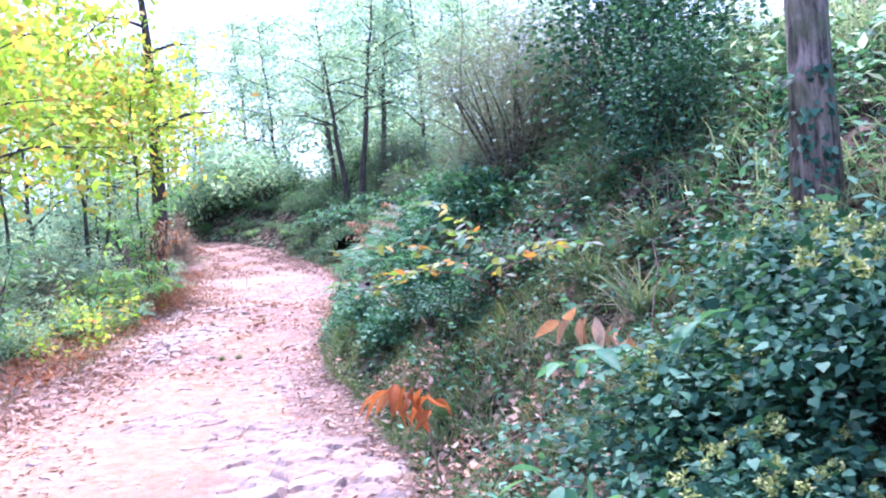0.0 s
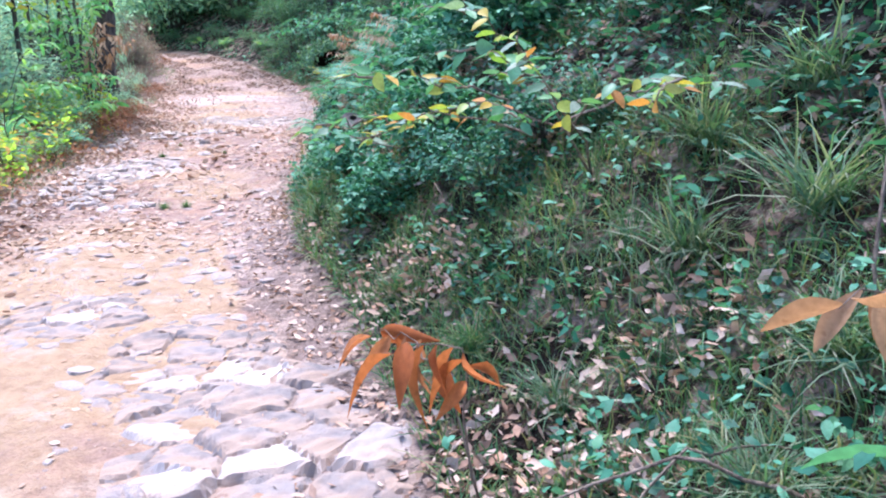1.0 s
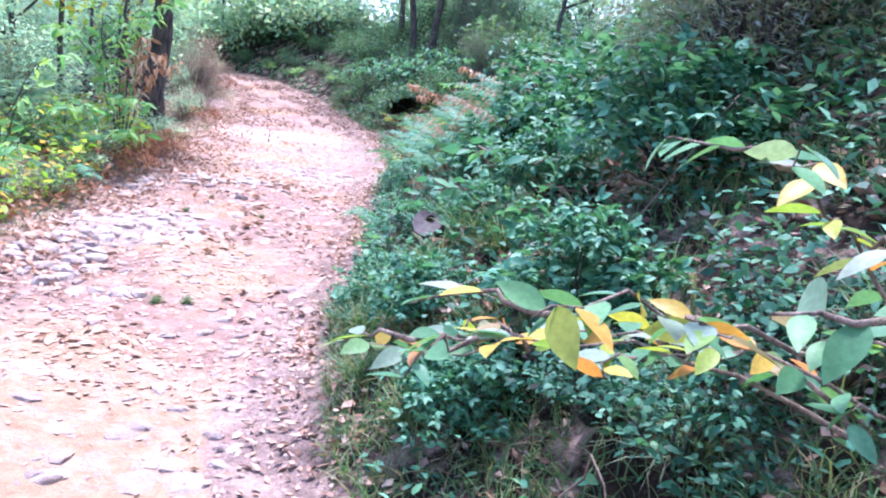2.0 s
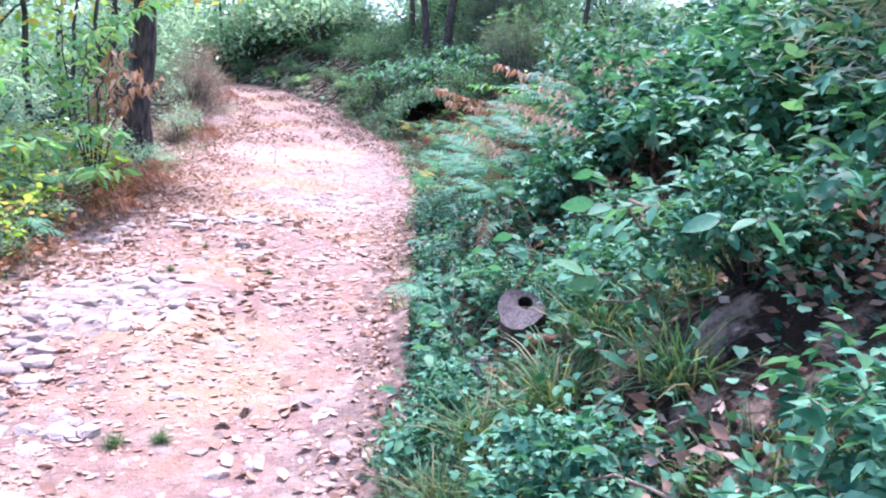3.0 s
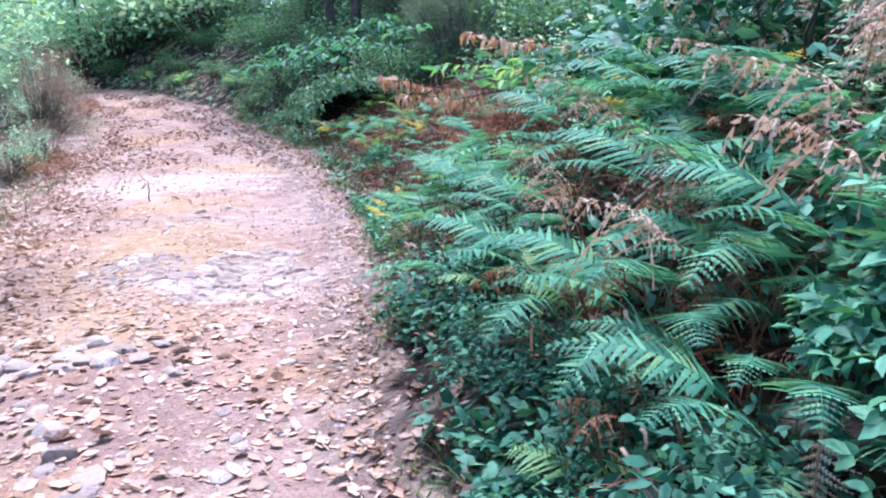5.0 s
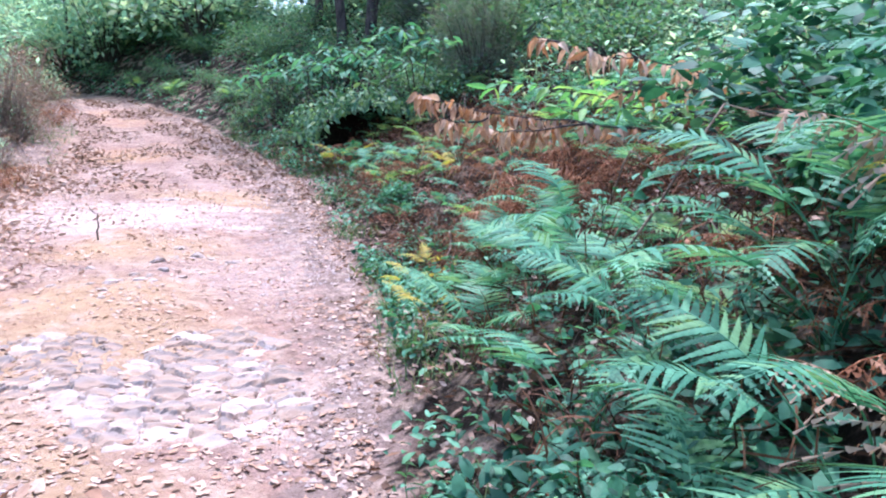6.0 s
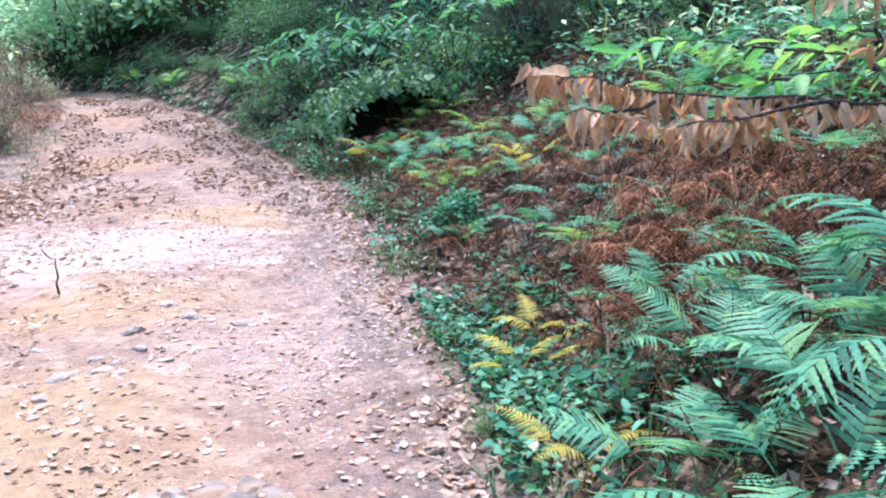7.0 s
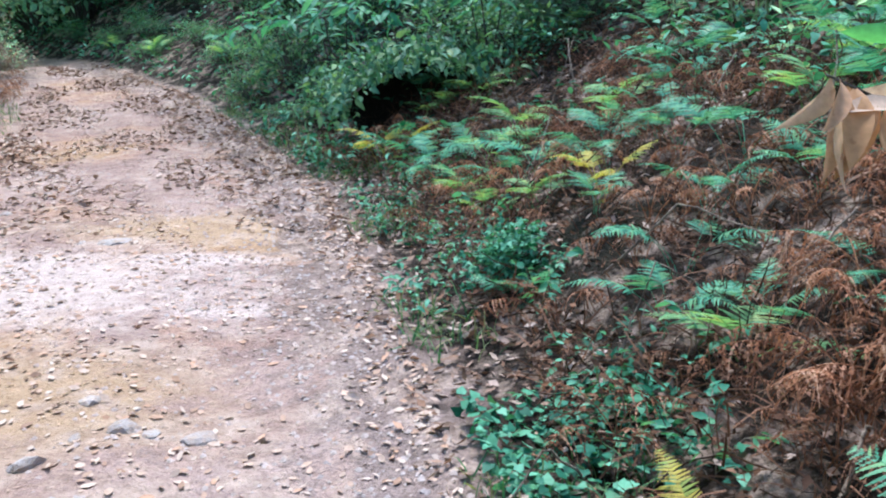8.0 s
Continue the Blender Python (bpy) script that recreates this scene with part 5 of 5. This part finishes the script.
sprig("sapling", "leafy chestnut sapling with bright green leaves at the trail edge", "sapling", rl,
      twigged([[rl, (-4.3, 12.2, 1.9), (-4.1, 11.9, 2.3), (-3.85, 11.7, 2.4)], [rl, (-4.4, 12.5, 2.1), (-4.1, 12.5, 2.55), (-3.75, 12.4, 2.7)], [rl, (-4.3, 12.1, 1.5), (-4.0, 11.8, 1.65), (-3.75, 11.6, 1.6)], [rl, (-4.5, 12.3, 2.2), (-4.4, 12.0, 2.6), (-4.2, 11.6, 2.85)], [rl, (-4.1, 12.0, 1.25), (-3.9, 11.7, 1.35), (-3.75, 11.3, 1.3)], [rl, (-4.4, 11.9, 1.4), (-4.3, 11.3, 1.55), (-4.1, 10.9, 1.5)], [rl, (-4.5, 12.3, 1.9), (-4.5, 11.7, 2.2), (-4.4, 11.2, 2.2)], [rl, (-4.3, 12.6, 2.3), (-4.1, 12.9, 2.7), (-3.9, 13.1, 2.85)]], 13, 0.22, 0.2), LEAVES_BRIGHT, 0.135, 0.038, 91, M_darkbark, 0.2, 0.008, from_share=0.3)


for k, (x, y) in enumerate(((-4.3, 10.2), (-4.45, 8.3))):
    rg = base_of(x, y)
    h = rg[2]
    sprig("sapling", "leafy young tree with bright green leaves beside the trail", "sapling", rg,
          [[rg, (x + 0.05, y, h + 0.5), (x + 0.25, y - 0.1, h + 0.95), (x + 0.5, y - 0.25, h + 1.05)], [rg, (x - 0.1, y - 0.1, h + 0.6), (x - 0.2, y - 0.4, h + 1.0), (x - 0.15, y - 0.7, h + 1.1)],
           [rg, (x, y + 0.1, h + 0.7), (x + 0.1, y + 0.35, h + 1.2), (x + 0.3, y + 0.6, h + 1.35)], [rg, (x + 0.1, y - 0.15, h + 0.4), (x + 0.35, y - 0.35, h + 0.6), (x + 0.5, y - 0.55, h + 0.62)]],
          LEAVES_BRIGHT, 0.15, 0.085, 110 + k, M_darkbark, 0.25, 0.008, from_share=0.3)


def herb_kind(name, label, leaves, stalks, height, size, seed):
    r = np.random.default_rng(seed)
    rows = []
    for i in range(stalks):
        a = 6.283 * i / stalks + r.uniform(-0.4, 0.4)
        h = height * r.uniform(0.7, 1.1)
        rows.append([(0, 0, 0), (0.05 * math.cos(a), 0.05 * math.sin(a), h * 0.5), (0.13 * math.cos(a), 0.13 * math.sin(a), h * 0.9), (0.2 * math.cos(a), 0.2 * math.sin(a), h)])
    return sprig(name, label, "herb", (0, 0, 0), rows, leaves, size, 0.035, seed, M_twig, 0.1, 0.003, "leafy herbs", 0.25)


for k, (x, y) in enumerate(((-1.55, 20.9), (-2.2, 21.5), (-2.9, 22.2))):
    rs = base_of(x, y)
    top = rs[2] + 0.85
    sprig("sapling", "low branch with sprays of green leaves over a shaded gap", "sapling", rs,
          twigged([[rs, (x - 0.15, y - 0.1, top - 0.15), (x - 0.5, y - 0.5, top), (x - 0.95, y - 0.75, top - 0.15)], [rs, (x + 0.1, y - 0.2, top), (x + 0.15, y - 0.6, top + 0.1), (x + 0.1, y - 1.0, top)], [rs, (x - 0.1, y - 0.3, top + 0.15), (x - 0.3, y - 0.7, top + 0.2), (x - 0.45, y - 1.1, top + 0.05)]], 60 + k, 0.16, 0.3),
          LEAVES_LANCE, 0.15, 0.075, 96 + k, M_darkbark, 0.15, 0.008, from_share=0.35)


herb = herb_kind("leafy_herb", "leafy herb with rounded fresh green leaves", LEAVES_FRESH, 3, 0.34, 0.068, 95)
spread(herb, [put(-0.98, 8.45, 0, 0.9), put(-1.05, 8.2, 60, 0.8), put(-0.95, 8.75, 120, 1.0), put(-0.6, 8.6, 180, 1.1), put(-0.5, 8.25, 240, 0.9), put(-0.35, 8.05, 300, 1.0), put(-0.2, 8.45, 30, 1.1), put(-0.7, 8.9, 90, 1.1), put(-1.1, 9.2, 150, 0.9), put(-0.3, 8.75, 200, 1.2), put(0.05, 8.1, 250, 1.1), put(-1.0, 7.9, 320, 0.7)]
       + spots_along(14, 36, 3.5, 8, 0.3, 1.8, 0.5, 0.9) + spots_along(12, 37, 9, 14, 0.3, 1.2, 0.6, 1.0) + spots_along(9, 38, 14.2, 20, 0.15, 1.2, 0.5, 0.8))


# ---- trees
# far crowns: pale leaf colour carries the haze
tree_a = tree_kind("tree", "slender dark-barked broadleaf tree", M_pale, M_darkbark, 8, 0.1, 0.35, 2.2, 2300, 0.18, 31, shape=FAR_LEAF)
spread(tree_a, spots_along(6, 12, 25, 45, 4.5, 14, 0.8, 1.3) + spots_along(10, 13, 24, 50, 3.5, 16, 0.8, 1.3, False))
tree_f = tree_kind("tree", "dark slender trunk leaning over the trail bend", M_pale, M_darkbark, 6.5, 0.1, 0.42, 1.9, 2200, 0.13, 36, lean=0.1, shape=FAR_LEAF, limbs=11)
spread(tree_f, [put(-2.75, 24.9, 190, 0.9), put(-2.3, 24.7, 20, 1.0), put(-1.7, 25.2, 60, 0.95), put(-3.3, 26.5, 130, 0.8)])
tree_d = tree_kind("tree", "dark-trunked tree beside the trail", M_lime, M_darkbark, 7, 0.15, 0.4, 1.1, 450, 0.13, 34, lean=-0.03, shape=FAR_LEAF)
spread(tree_d, [put(-5.0, 14.93, 0, 1.0)])
tree_b = tree_kind("tree", "lime green sapling with yellowing leaves", M_lime, M_darkbark, 4.2, 0.032, 0.45, 1.4, 2200, 0.13, 32, shape=SMALL_LEAF, limbs=14)
spread(tree_b, [put(-5.1, 8.7, 0, 1.0), put(-4.75, 13.5, 150, 0.85), put(-6.4, 10.6, 60, 1.0), put(-6.6, 13.0, 220, 1.0), put(-6.0, 14.5, 200, 1.25), put(-8.5, 20, 20, 1.2), put(-11, 27, 120, 1.4), put(-9.5, 31, 220, 1.3)])
tree_e = tree_kind("tree", "airy green tree against the sky, leaves paled for haze", M_pale, M_darkbark, 6, 0.06, 0.15, 1.9, 3800, 0.14, 35, shape=FAR_LEAF, limbs=16)
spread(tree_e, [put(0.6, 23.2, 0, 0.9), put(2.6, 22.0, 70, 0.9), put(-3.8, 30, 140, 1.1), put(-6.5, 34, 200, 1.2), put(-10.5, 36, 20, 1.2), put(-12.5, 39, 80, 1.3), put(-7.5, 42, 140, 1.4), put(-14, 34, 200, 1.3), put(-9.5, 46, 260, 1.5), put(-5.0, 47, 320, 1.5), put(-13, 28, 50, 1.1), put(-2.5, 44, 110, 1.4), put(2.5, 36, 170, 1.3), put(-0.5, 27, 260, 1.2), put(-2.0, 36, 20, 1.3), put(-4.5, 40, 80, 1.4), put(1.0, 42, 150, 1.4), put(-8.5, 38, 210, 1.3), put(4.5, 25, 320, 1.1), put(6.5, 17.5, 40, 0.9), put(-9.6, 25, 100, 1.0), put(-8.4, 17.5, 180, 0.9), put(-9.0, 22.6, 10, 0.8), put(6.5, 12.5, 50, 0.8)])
tree_c = tree_kind("tree", "grey-barked tree with mossy trunk on the bank", M_farteal, M_bark, 7, 0.1, 0.62, 1.6, 2200, 0.11, 33, lean=-0.02, shape=FAR_LEAF)
spread(tree_c, [put(1.76, 3.82, 0, 1.0), put(6.5, 9.5, 120, 1.1), put(8.0, 14, 220, 1.1), put(7.0, 19.5, 320, 1.1)])


# ---- hollow stump
def stump():
    r = np.random.default_rng(5)
    ob = thing("hollow_stump", "grey weathered hollow log end lying among brambles", "tree stump", (-0.76, 8.36, 1.19))
    ob.matrix_basis = pose(-0.755, 8.36, 1.185, 56, 0, -8) @ Matrix.Diagonal((0.77, 0.77, 0.7, 1))
    n = 28
    wob = [1 + 0.07 * math.sin(3 * k * 6.283 / n + 1) + r.uniform(-0.03, 0.03) for k in range(n)]
    out = [(0.105 * w * math.cos(6.283 * k / n), 0.098 * w * math.sin(6.283 * k / n)) for k, w in enumerate(wob)]
    hole = [(0.02 + 0.034 * (1 + r.uniform(-.12, .12)) * math.cos(6.283 * k / n), 0.036 + 0.03 * math.sin(6.283 * k / n)) for k in range(n)]
    ring = lambda o: [(o + k, o + (k + 1) % n, o + n + (k + 1) % n, o + n + k) for k in range(n)]  # noqa: E731
    v = [(x, y, 0.0) for x, y in out] + [(x * 1.02, y * 1.02, -0.06) for x, y in out] + [(x * 1.02, y * 1.02 - 0.03, -0.17) for x, y in out]
    part("bark", mesh_from("bark", v, [f[::-1] for f in ring(0) + ring(n)], M_darkbark, True), ob)
    v = [(x, y, 0.001 + r.uniform(-0.003, 0.003)) for x, y in out] + [(x * 0.5 + hx * 0.5, y * 0.5 + hy * 0.5, -0.003) for (x, y), (hx, hy) in zip(out, hole)] + [(x, y, -0.006) for x, y in hole]
    part("cut_face", mesh_from("cut_face", v, ring(0) + ring(n), M_sawn, True), ob, "grey cracked cut face with a dark hole")
    v = [(x, y, -0.006) for x, y in hole] + [(x * 0.9, y * 0.9, -0.17) for x, y in hole]
    part("hollow", mesh_from("hollow", v, ring(0) + [tuple(range(n, 2 * n))], M_holeshade, True), ob)
    return ob


stump()


def earth_hollow():
    """A dark added shell that stands in for the shade under the bushes."""
    n, m, v, f = 14, 6, [], []
    r = np.random.default_rng(8)
    for i in range(m + 1):
        a = 1.5708 * i / m
        for k in range(n):
            b = 6.283 * k / n
            q = 1 + r.uniform(-0.08, 0.08)
            v.append((0.62 * math.cos(a) * math.cos(b) * q, 0.7 * math.sin(a), 0.36 * math.cos(a) * math.sin(b) * q))
    for i in range(m):
        for k in range(n):
            o = i * n
            f.append((o + k, o + (k + 1) % n, o + n + (k + 1) % n, o + n + k))
    ob = thing("earth_hollow", "dark shell put in for shade under overhanging leaves", "hollow")
    part("soil", mesh_from("soil", v, f, M_shade, True), ob)
    k = 1500
    b, deep, q = r.normal(1.6, 0.95, k), r.uniform(-0.35, 0.75, k), 0.9 + 0.9 * r.beta(1, 1.6, k)
    pos = np.stack([0.62 * np.cos(b) * q, deep, 0.34 * np.sin(b) * q + 0.02], -1)
    mats = turned(r.uniform(2.2, 4.1, k), r.normal(-0.3, 0.5, k), r.normal(0, 0.7, k))
    part("foliage", mesh_from("foliage", *scatter(LEAF, pos, mats, r.uniform(0.05, 0.12, k)), M_farteal, True), ob, "green leaves hanging over the rim")
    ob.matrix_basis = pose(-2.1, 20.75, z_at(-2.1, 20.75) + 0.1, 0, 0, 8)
    return ob


earth_hollow()


def stick(name, label, points, radius, mat, seed, sides=6):
    r = np.random.default_rng(seed)
    o = Vector(points[0])
    fine = []
    for a, b in zip(points, points[1:]):
        for u in (0, 0.25, 0.5, 0.75):
            fine.append(Vector(a).lerp(Vector(b), u) - o + Vector(r.normal(0, radius * 1.2, 3)))
    fine.append(Vector(points[-1]) - o)
    ob = new(name, mesh_from(name, *tube(fine, [radius * (1 - 0.6 * i / (len(fine) - 1)) for i in range(len(fine))], sides, seed, 0.12), mat, True))
    ob.location = o
    return tagged(ob, label, "stick")


stick("log", "broken piece of rotten brown wood under the stump", [(-0.72, 8.22, 1.06), (-0.5, 8.32, 1.1)], 0.035, M_rot, 1)
stick("stick", "pale bare root below the stump", [(-0.86, 8.3, 1.02), (-0.85, 8.16, 0.86)], 0.017, M_wood, 2)
stick("stick", "pale bare root below the stump", [(-0.74, 8.28, 1.0), (-0.73, 8.15, 0.86)], 0.015, M_wood, 3)
stick("stick", "pale dead twig leaning among the leaves", [(-1.0, 8.95, 0.85), (-1.04, 9.15, 1.2)], 0.008, M_wood, 4)
stick("stick", "pale dead twig leaning among the leaves", [(-0.95, 9.05, 0.8), (-1.1, 9.1, 1.05)], 0.006, M_wood, 5)
stick("twig", "small dead twig standing on the trail", [(-3.98, 16.9, 1.16), (-3.96, 16.9, 1.3), (-4.02, 16.88, 1.4)], 0.007, M_darkbark, 6)
stick("bramble_stem", "long thin bramble stem arching over the ferns", [(-0.96, 10.55, 1.48), (-0.95, 10.44, 1.44), (-0.89, 10.27, 1.32), (-0.76, 10.06, 1.22)], 0.006, M_twig, 7, 5)
stick("bramble_stem", "long thin bramble stem arching out of the leaves", [(-1.09, 10.04, 1.37), (-1.06, 9.89, 1.26), (-0.99, 9.8, 1.19)], 0.005, M_twig, 8, 5)
stick("bramble_stem", "thin bare stem between the ferns", [(-0.99, 10.29, 1.3), (-1.0, 10.22, 1.25), (-1.0, 10.13, 1.19)], 0.005, M_twig, 9, 5)
stick("stick", "pale bare root hanging in the dead bracken", [(-0.75, 16.9, 1.45), (-0.7, 16.85, 1.75), (-0.55, 16.9, 1.95)], 0.008, M_wood, 10)


def hanging_frond(at, length, turn):
    ob = thing("hanging_frond", "withered brown frond hanging from the ferns", "fern", at, turn)
    part("frond", mesh_from_frond(length), ob)
    return ob


def mesh_from_frond(length):
    return frond_mesh("frond", M_palefern, length, 0.05, 13, 0.15, 165, 186, 7, 3, 0.5)


hanging_frond((-0.92, 9.45, 1.42), 0.28, 20)
hanging_frond((-0.8, 9.9, 1.45), 0.24, 120)
hanging_frond((-1.05, 10.1, 1.25), 0.22, 220)
r_tw = np.random.default_rng(44)
for x, y in on_trail(5, 80, 8.3, 12.5, 0.25, 0.75):
    copy_thing(tuft_green, put(x, y, r_tw.uniform(0, 360), r_tw.uniform(0.15, 0.3)))

# ivy climbing the mossy trunk
n_iv = 150
a_iv, z_iv = np.random.default_rng(12).uniform(1.6, 5.2, n_iv), np.random.default_rng(13).uniform(-0.1, 0.7, n_iv)
pos_iv = np.stack([1.76 + 0.12 * np.cos(a_iv), 3.82 + 0.12 * np.sin(a_iv), z_at(1.76, 3.82) + z_iv], -1)
v_iv, f_iv = scatter(HEART, pos_iv, turned(a_iv - 1.57, np.full(n_iv, -0.7), np.random.default_rng(14).normal(0, 0.4, n_iv)), np.random.default_rng(15).uniform(0.03, 0.06, n_iv))
climber = thing("climbing_ivy", "dark ivy climbing a mossy tree trunk", "ivy")
part("foliage", mesh_from("foliage", v_iv, f_iv, M_deep), climber)

r_st = np.random.default_rng(91)
for k in range(46):
    y = r_st.uniform(3, 20)
    x = float(smooth(y, EDGE_R)) + r_st.uniform(0.2, 2.0)
    if 7.4 < y < 9.2:
        continue
    a, ln = r_st.uniform(0, 6.28), r_st.uniform(0.25, 0.8)
    p0 = (x, y, z_at(x, y) + r_st.uniform(0.0, 0.1))
    x2, y2 = x + math.cos(a) * ln, y + math.sin(a) * ln
    p2 = (x2, y2, z_at(x2, y2) + r_st.uniform(0.02, 0.3))
    mid = ((p0[0] + p2[0]) / 2, (p0[1] + p2[1]) / 2, max(p0[2], p2[2]) + r_st.uniform(0.0, 0.15))
    stick("twig", "thin dry brown twig lying on the bank", [p0, mid, p2], r_st.uniform(0.003, 0.007), M_twig, 100 + k, 5)


# ---- stones bedded in the trail
def stone_mesh(seed, flat):
    """A broken stone: a ball cut by a few planes, pressed flat and roughened."""
    r = np.random.default_rng(seed)
    bm = bmesh.new()
    bmesh.ops.create_icosphere(bm, subdivisions=2, radius=1.0)
    turn = r.uniform(0, 6.28) + np.cumsum(r.uniform(0.7, 1.7, 5))
    ways = np.concatenate([[(r.normal(0, 0.2), r.normal(0, 0.2), 1)], np.stack([np.cos(turn), np.sin(turn), r.uniform(-0.2, 0.5, 5)], -1), r.normal(0, 1, (3, 3))])
    ways /= np.linalg.norm(ways, axis=1)[:, None]
    far = np.concatenate([[r.uniform(0.4, 0.6)], r.uniform(0.42, 0.8, 5), r.uniform(0.6, 0.9, 3)])
    for v in bm.verts:
        u = np.array(v.co)
        dots = ways @ u
        q = min([1.0] + [f / d for f, d in zip(far, dots) if d > 0.05])
        q *= 1 + r.uniform(-0.05, 0.05)
        v.co = (0.62 * q * u[0], 0.5 * q * u[1], flat * q * u[2])
    me = bpy.data.meshes.new("stone")
    bm.to_mesh(me)
    bm.free()
    me.materials.append(M_stone)
    return me


PALE_STONES = []
STONES = [stone_mesh(200 + i, 0.3 + 0.06 * (i % 4)) for i in range(14)]
for me in STONES[:7]:
    pale = me.copy()
    pale.materials[0] = M_palestone
    PALE_STONES.append(pale)
r_s = np.random.default_rng(17)


def stone(x, y, size, bury=0.05, pale=False):
    ob = part("stone", PALE_STONES[int(r_s.integers(7))] if pale else STONES[int(r_s.integers(14))], trail)
    high = size * (r_s.uniform(0.25, 0.4) if size > 0.16 else r_s.uniform(0.6, 1.0))
    ob.matrix_basis = Matrix.LocRotScale((x, y, z_at(x, y) - bury * high), Euler((r_s.normal(0, 0.02 if size > 0.16 else 0.09), r_s.normal(0, 0.02 if size > 0.16 else 0.09), r_s.uniform(0, 6.28))), (size, size * r_s.uniform(0.6, 1.4), high))


for x, y in on_trail(60, 71, 3.2, 7.4, 0.25, 0.9):
    stone(x, y, r_s.uniform(0.1, 0.25) if y < 6 else r_s.uniform(0.08, 0.26), 0.13, r_s.uniform() < 0.15)
for x, y in on_trail(90, 72, 6.0, 12.5, 0.05, 0.9):
    stone(x, y, r_s.uniform(0.04, 0.13), 0.05, r_s.uniform() < 0.6)
for x, y in on_trail(60, 73, 12, 20, 0.05, 0.85):
    stone(x, y, r_s.uniform(0.04, 0.1), 0.1, True)


# bedrock and bedded cobbles showing through the soil: one rough stone for each block between the cracks
def outcrop(x, y, rx, ry, step, turn, pale, most, seed):
    r = np.random.default_rng(seed)
    ca, sa = math.cos(radians(turn)), math.sin(radians(turn))
    nu, nv = int(2.4 * rx / step) + 1, int(2.4 * ry / (step * 0.7)) + 1
    cu, cv = np.meshgrid((np.arange(nu) - nu / 2 + 0.5) * step, (np.arange(nv) - nv / 2 + 0.5) * step * 0.7)
    cu, cv = (cu + r.uniform(-0.42, 0.42, cu.shape) * step).ravel(), (cv + r.uniform(-0.42, 0.42, cv.shape) * step * 0.7).ravel()
    fine = 0.016
    u, v = np.meshgrid(np.arange(-rx, rx + fine, fine), np.arange(-ry, ry + fine, fine))
    far = np.hypot(u[..., None] - cu, (v[..., None] - cv) * 1.25) + 0.012 * np.sin(31 * u + 17 * v)[..., None] * np.cos(np.arange(len(cu)))
    order = np.argsort(far, -1)
    one, two = order[..., 0], order[..., 1]
    gap = np.take_along_axis(far, order[..., 1:2], -1)[..., 0] - np.take_along_axis(far, order[..., :1], -1)[..., 0]
    high, tu, tv = r.uniform(0.15, 1.0, len(cu)) * most, r.normal(0, 0.07, len(cu)), r.normal(0, 0.07, len(cu))
    top = high[one] + tu[one] * (u - cu[one]) + tv[one] * (v - cv[one])
    top = top + 0.0035 * np.sin(55 * u + 21 * v + 2 * np.sin(34 * v)) + 0.003 * np.sin(88 * v - 37 * u + one)
    edge = np.clip(gap / (0.02 + 0.02 * np.sin(one * 1.7) ** 2), 0, 1) ** 0.45
    inside = np.clip(1.15 - (u / rx) ** 2 - (v / ry) ** 2 + 0.35 * np.sin(9 * u + 5 * v + seed) * np.sin(7 * v - 4 * u), 0, 0.5) * 2
    wx, wy = x + u * ca - v * sa, y + u * sa + v * ca
    ground_z = land(wx, wy)
    z = ground_z - 0.02 + (top + 0.02) * edge * inside
    shows = (z > ground_z - 0.008)
    quad = shows[:-1, :-1] | shows[1:, :-1] | shows[:-1, 1:] | shows[1:, 1:]
    wide = u.shape[1]
    for k in np.unique(one[:-1, :-1][quad]):
        a, b = np.nonzero(quad & (one[:-1, :-1] == k))
        if len(a) < 12:
            continue
        corner = a * wide + b
        faces = np.stack([corner, corner + 1, corner + 1 + wide, corner + wide], -1)
        used, inv = np.unique(faces, return_inverse=True)
        at = Vector((float(wx.ravel()[used].mean()), float(wy.ravel()[used].mean()), float(z.ravel()[used].mean())))
        pts = np.stack([wx.ravel()[used] - at.x, wy.ravel()[used] - at.y, z.ravel()[used] - at.z], -1)
        ob = part("stone", mesh_from("stone", pts, inv.reshape(-1, 4), M_palestone if r.uniform() < pale else M_slab), trail)
        ob.location = at


outcrop(-0.72, 4.5, 0.5, 0.8, 0.26, 14, 0.2, 0.032, 1)
outcrop(-1.2, 5.3, 0.42, 0.55, 0.22, 5, 0.15, 0.02, 2)
outcrop(-1.9, 5.8, 0.4, 0.4, 0.22, 20, 0.1, 0.016, 3)
outcrop(-2.5, 13.75, 0.6, 0.5, 0.15, 12, 0.4, 0.02, 4)
outcrop(-3.2, 14.05, 0.42, 0.45, 0.13, 25, 0.2, 0.016, 5)
outcrop(-3.0, 10.0, 0.5, 0.55, 0.17, 20, 0.5, 0.025, 6)
outcrop(-2.55, 14.4, 0.35, 0.35, 0.17, 0, 0.3, 0.02, 7)
stone(-3.9, 18.6, 0.22, 0.05, True)
for k in range(16):
    stone(-3.2 + r_s.normal(0, 0.28), 15.9 + r_s.normal(0, 0.4), r_s.uniform(0.05, 0.13), 0.05, True)
for x, y in on_trail(60, 74, 3, 9, 0.6, 0.97):
    stone(x, y, r_s.uniform(0.04, 0.14), 0.05, r_s.uniform() < 0.4)
for x, y in trail_patches(330, 76, 8.3, 12.6, lambda r, n: 0.02 + 0.6 * r.beta(1.1, 1.6, n), 0.2, 0.3):
    stone(x, y, r_s.uniform(0.06, 0.2), -0.12, r_s.uniform() < 0.75)
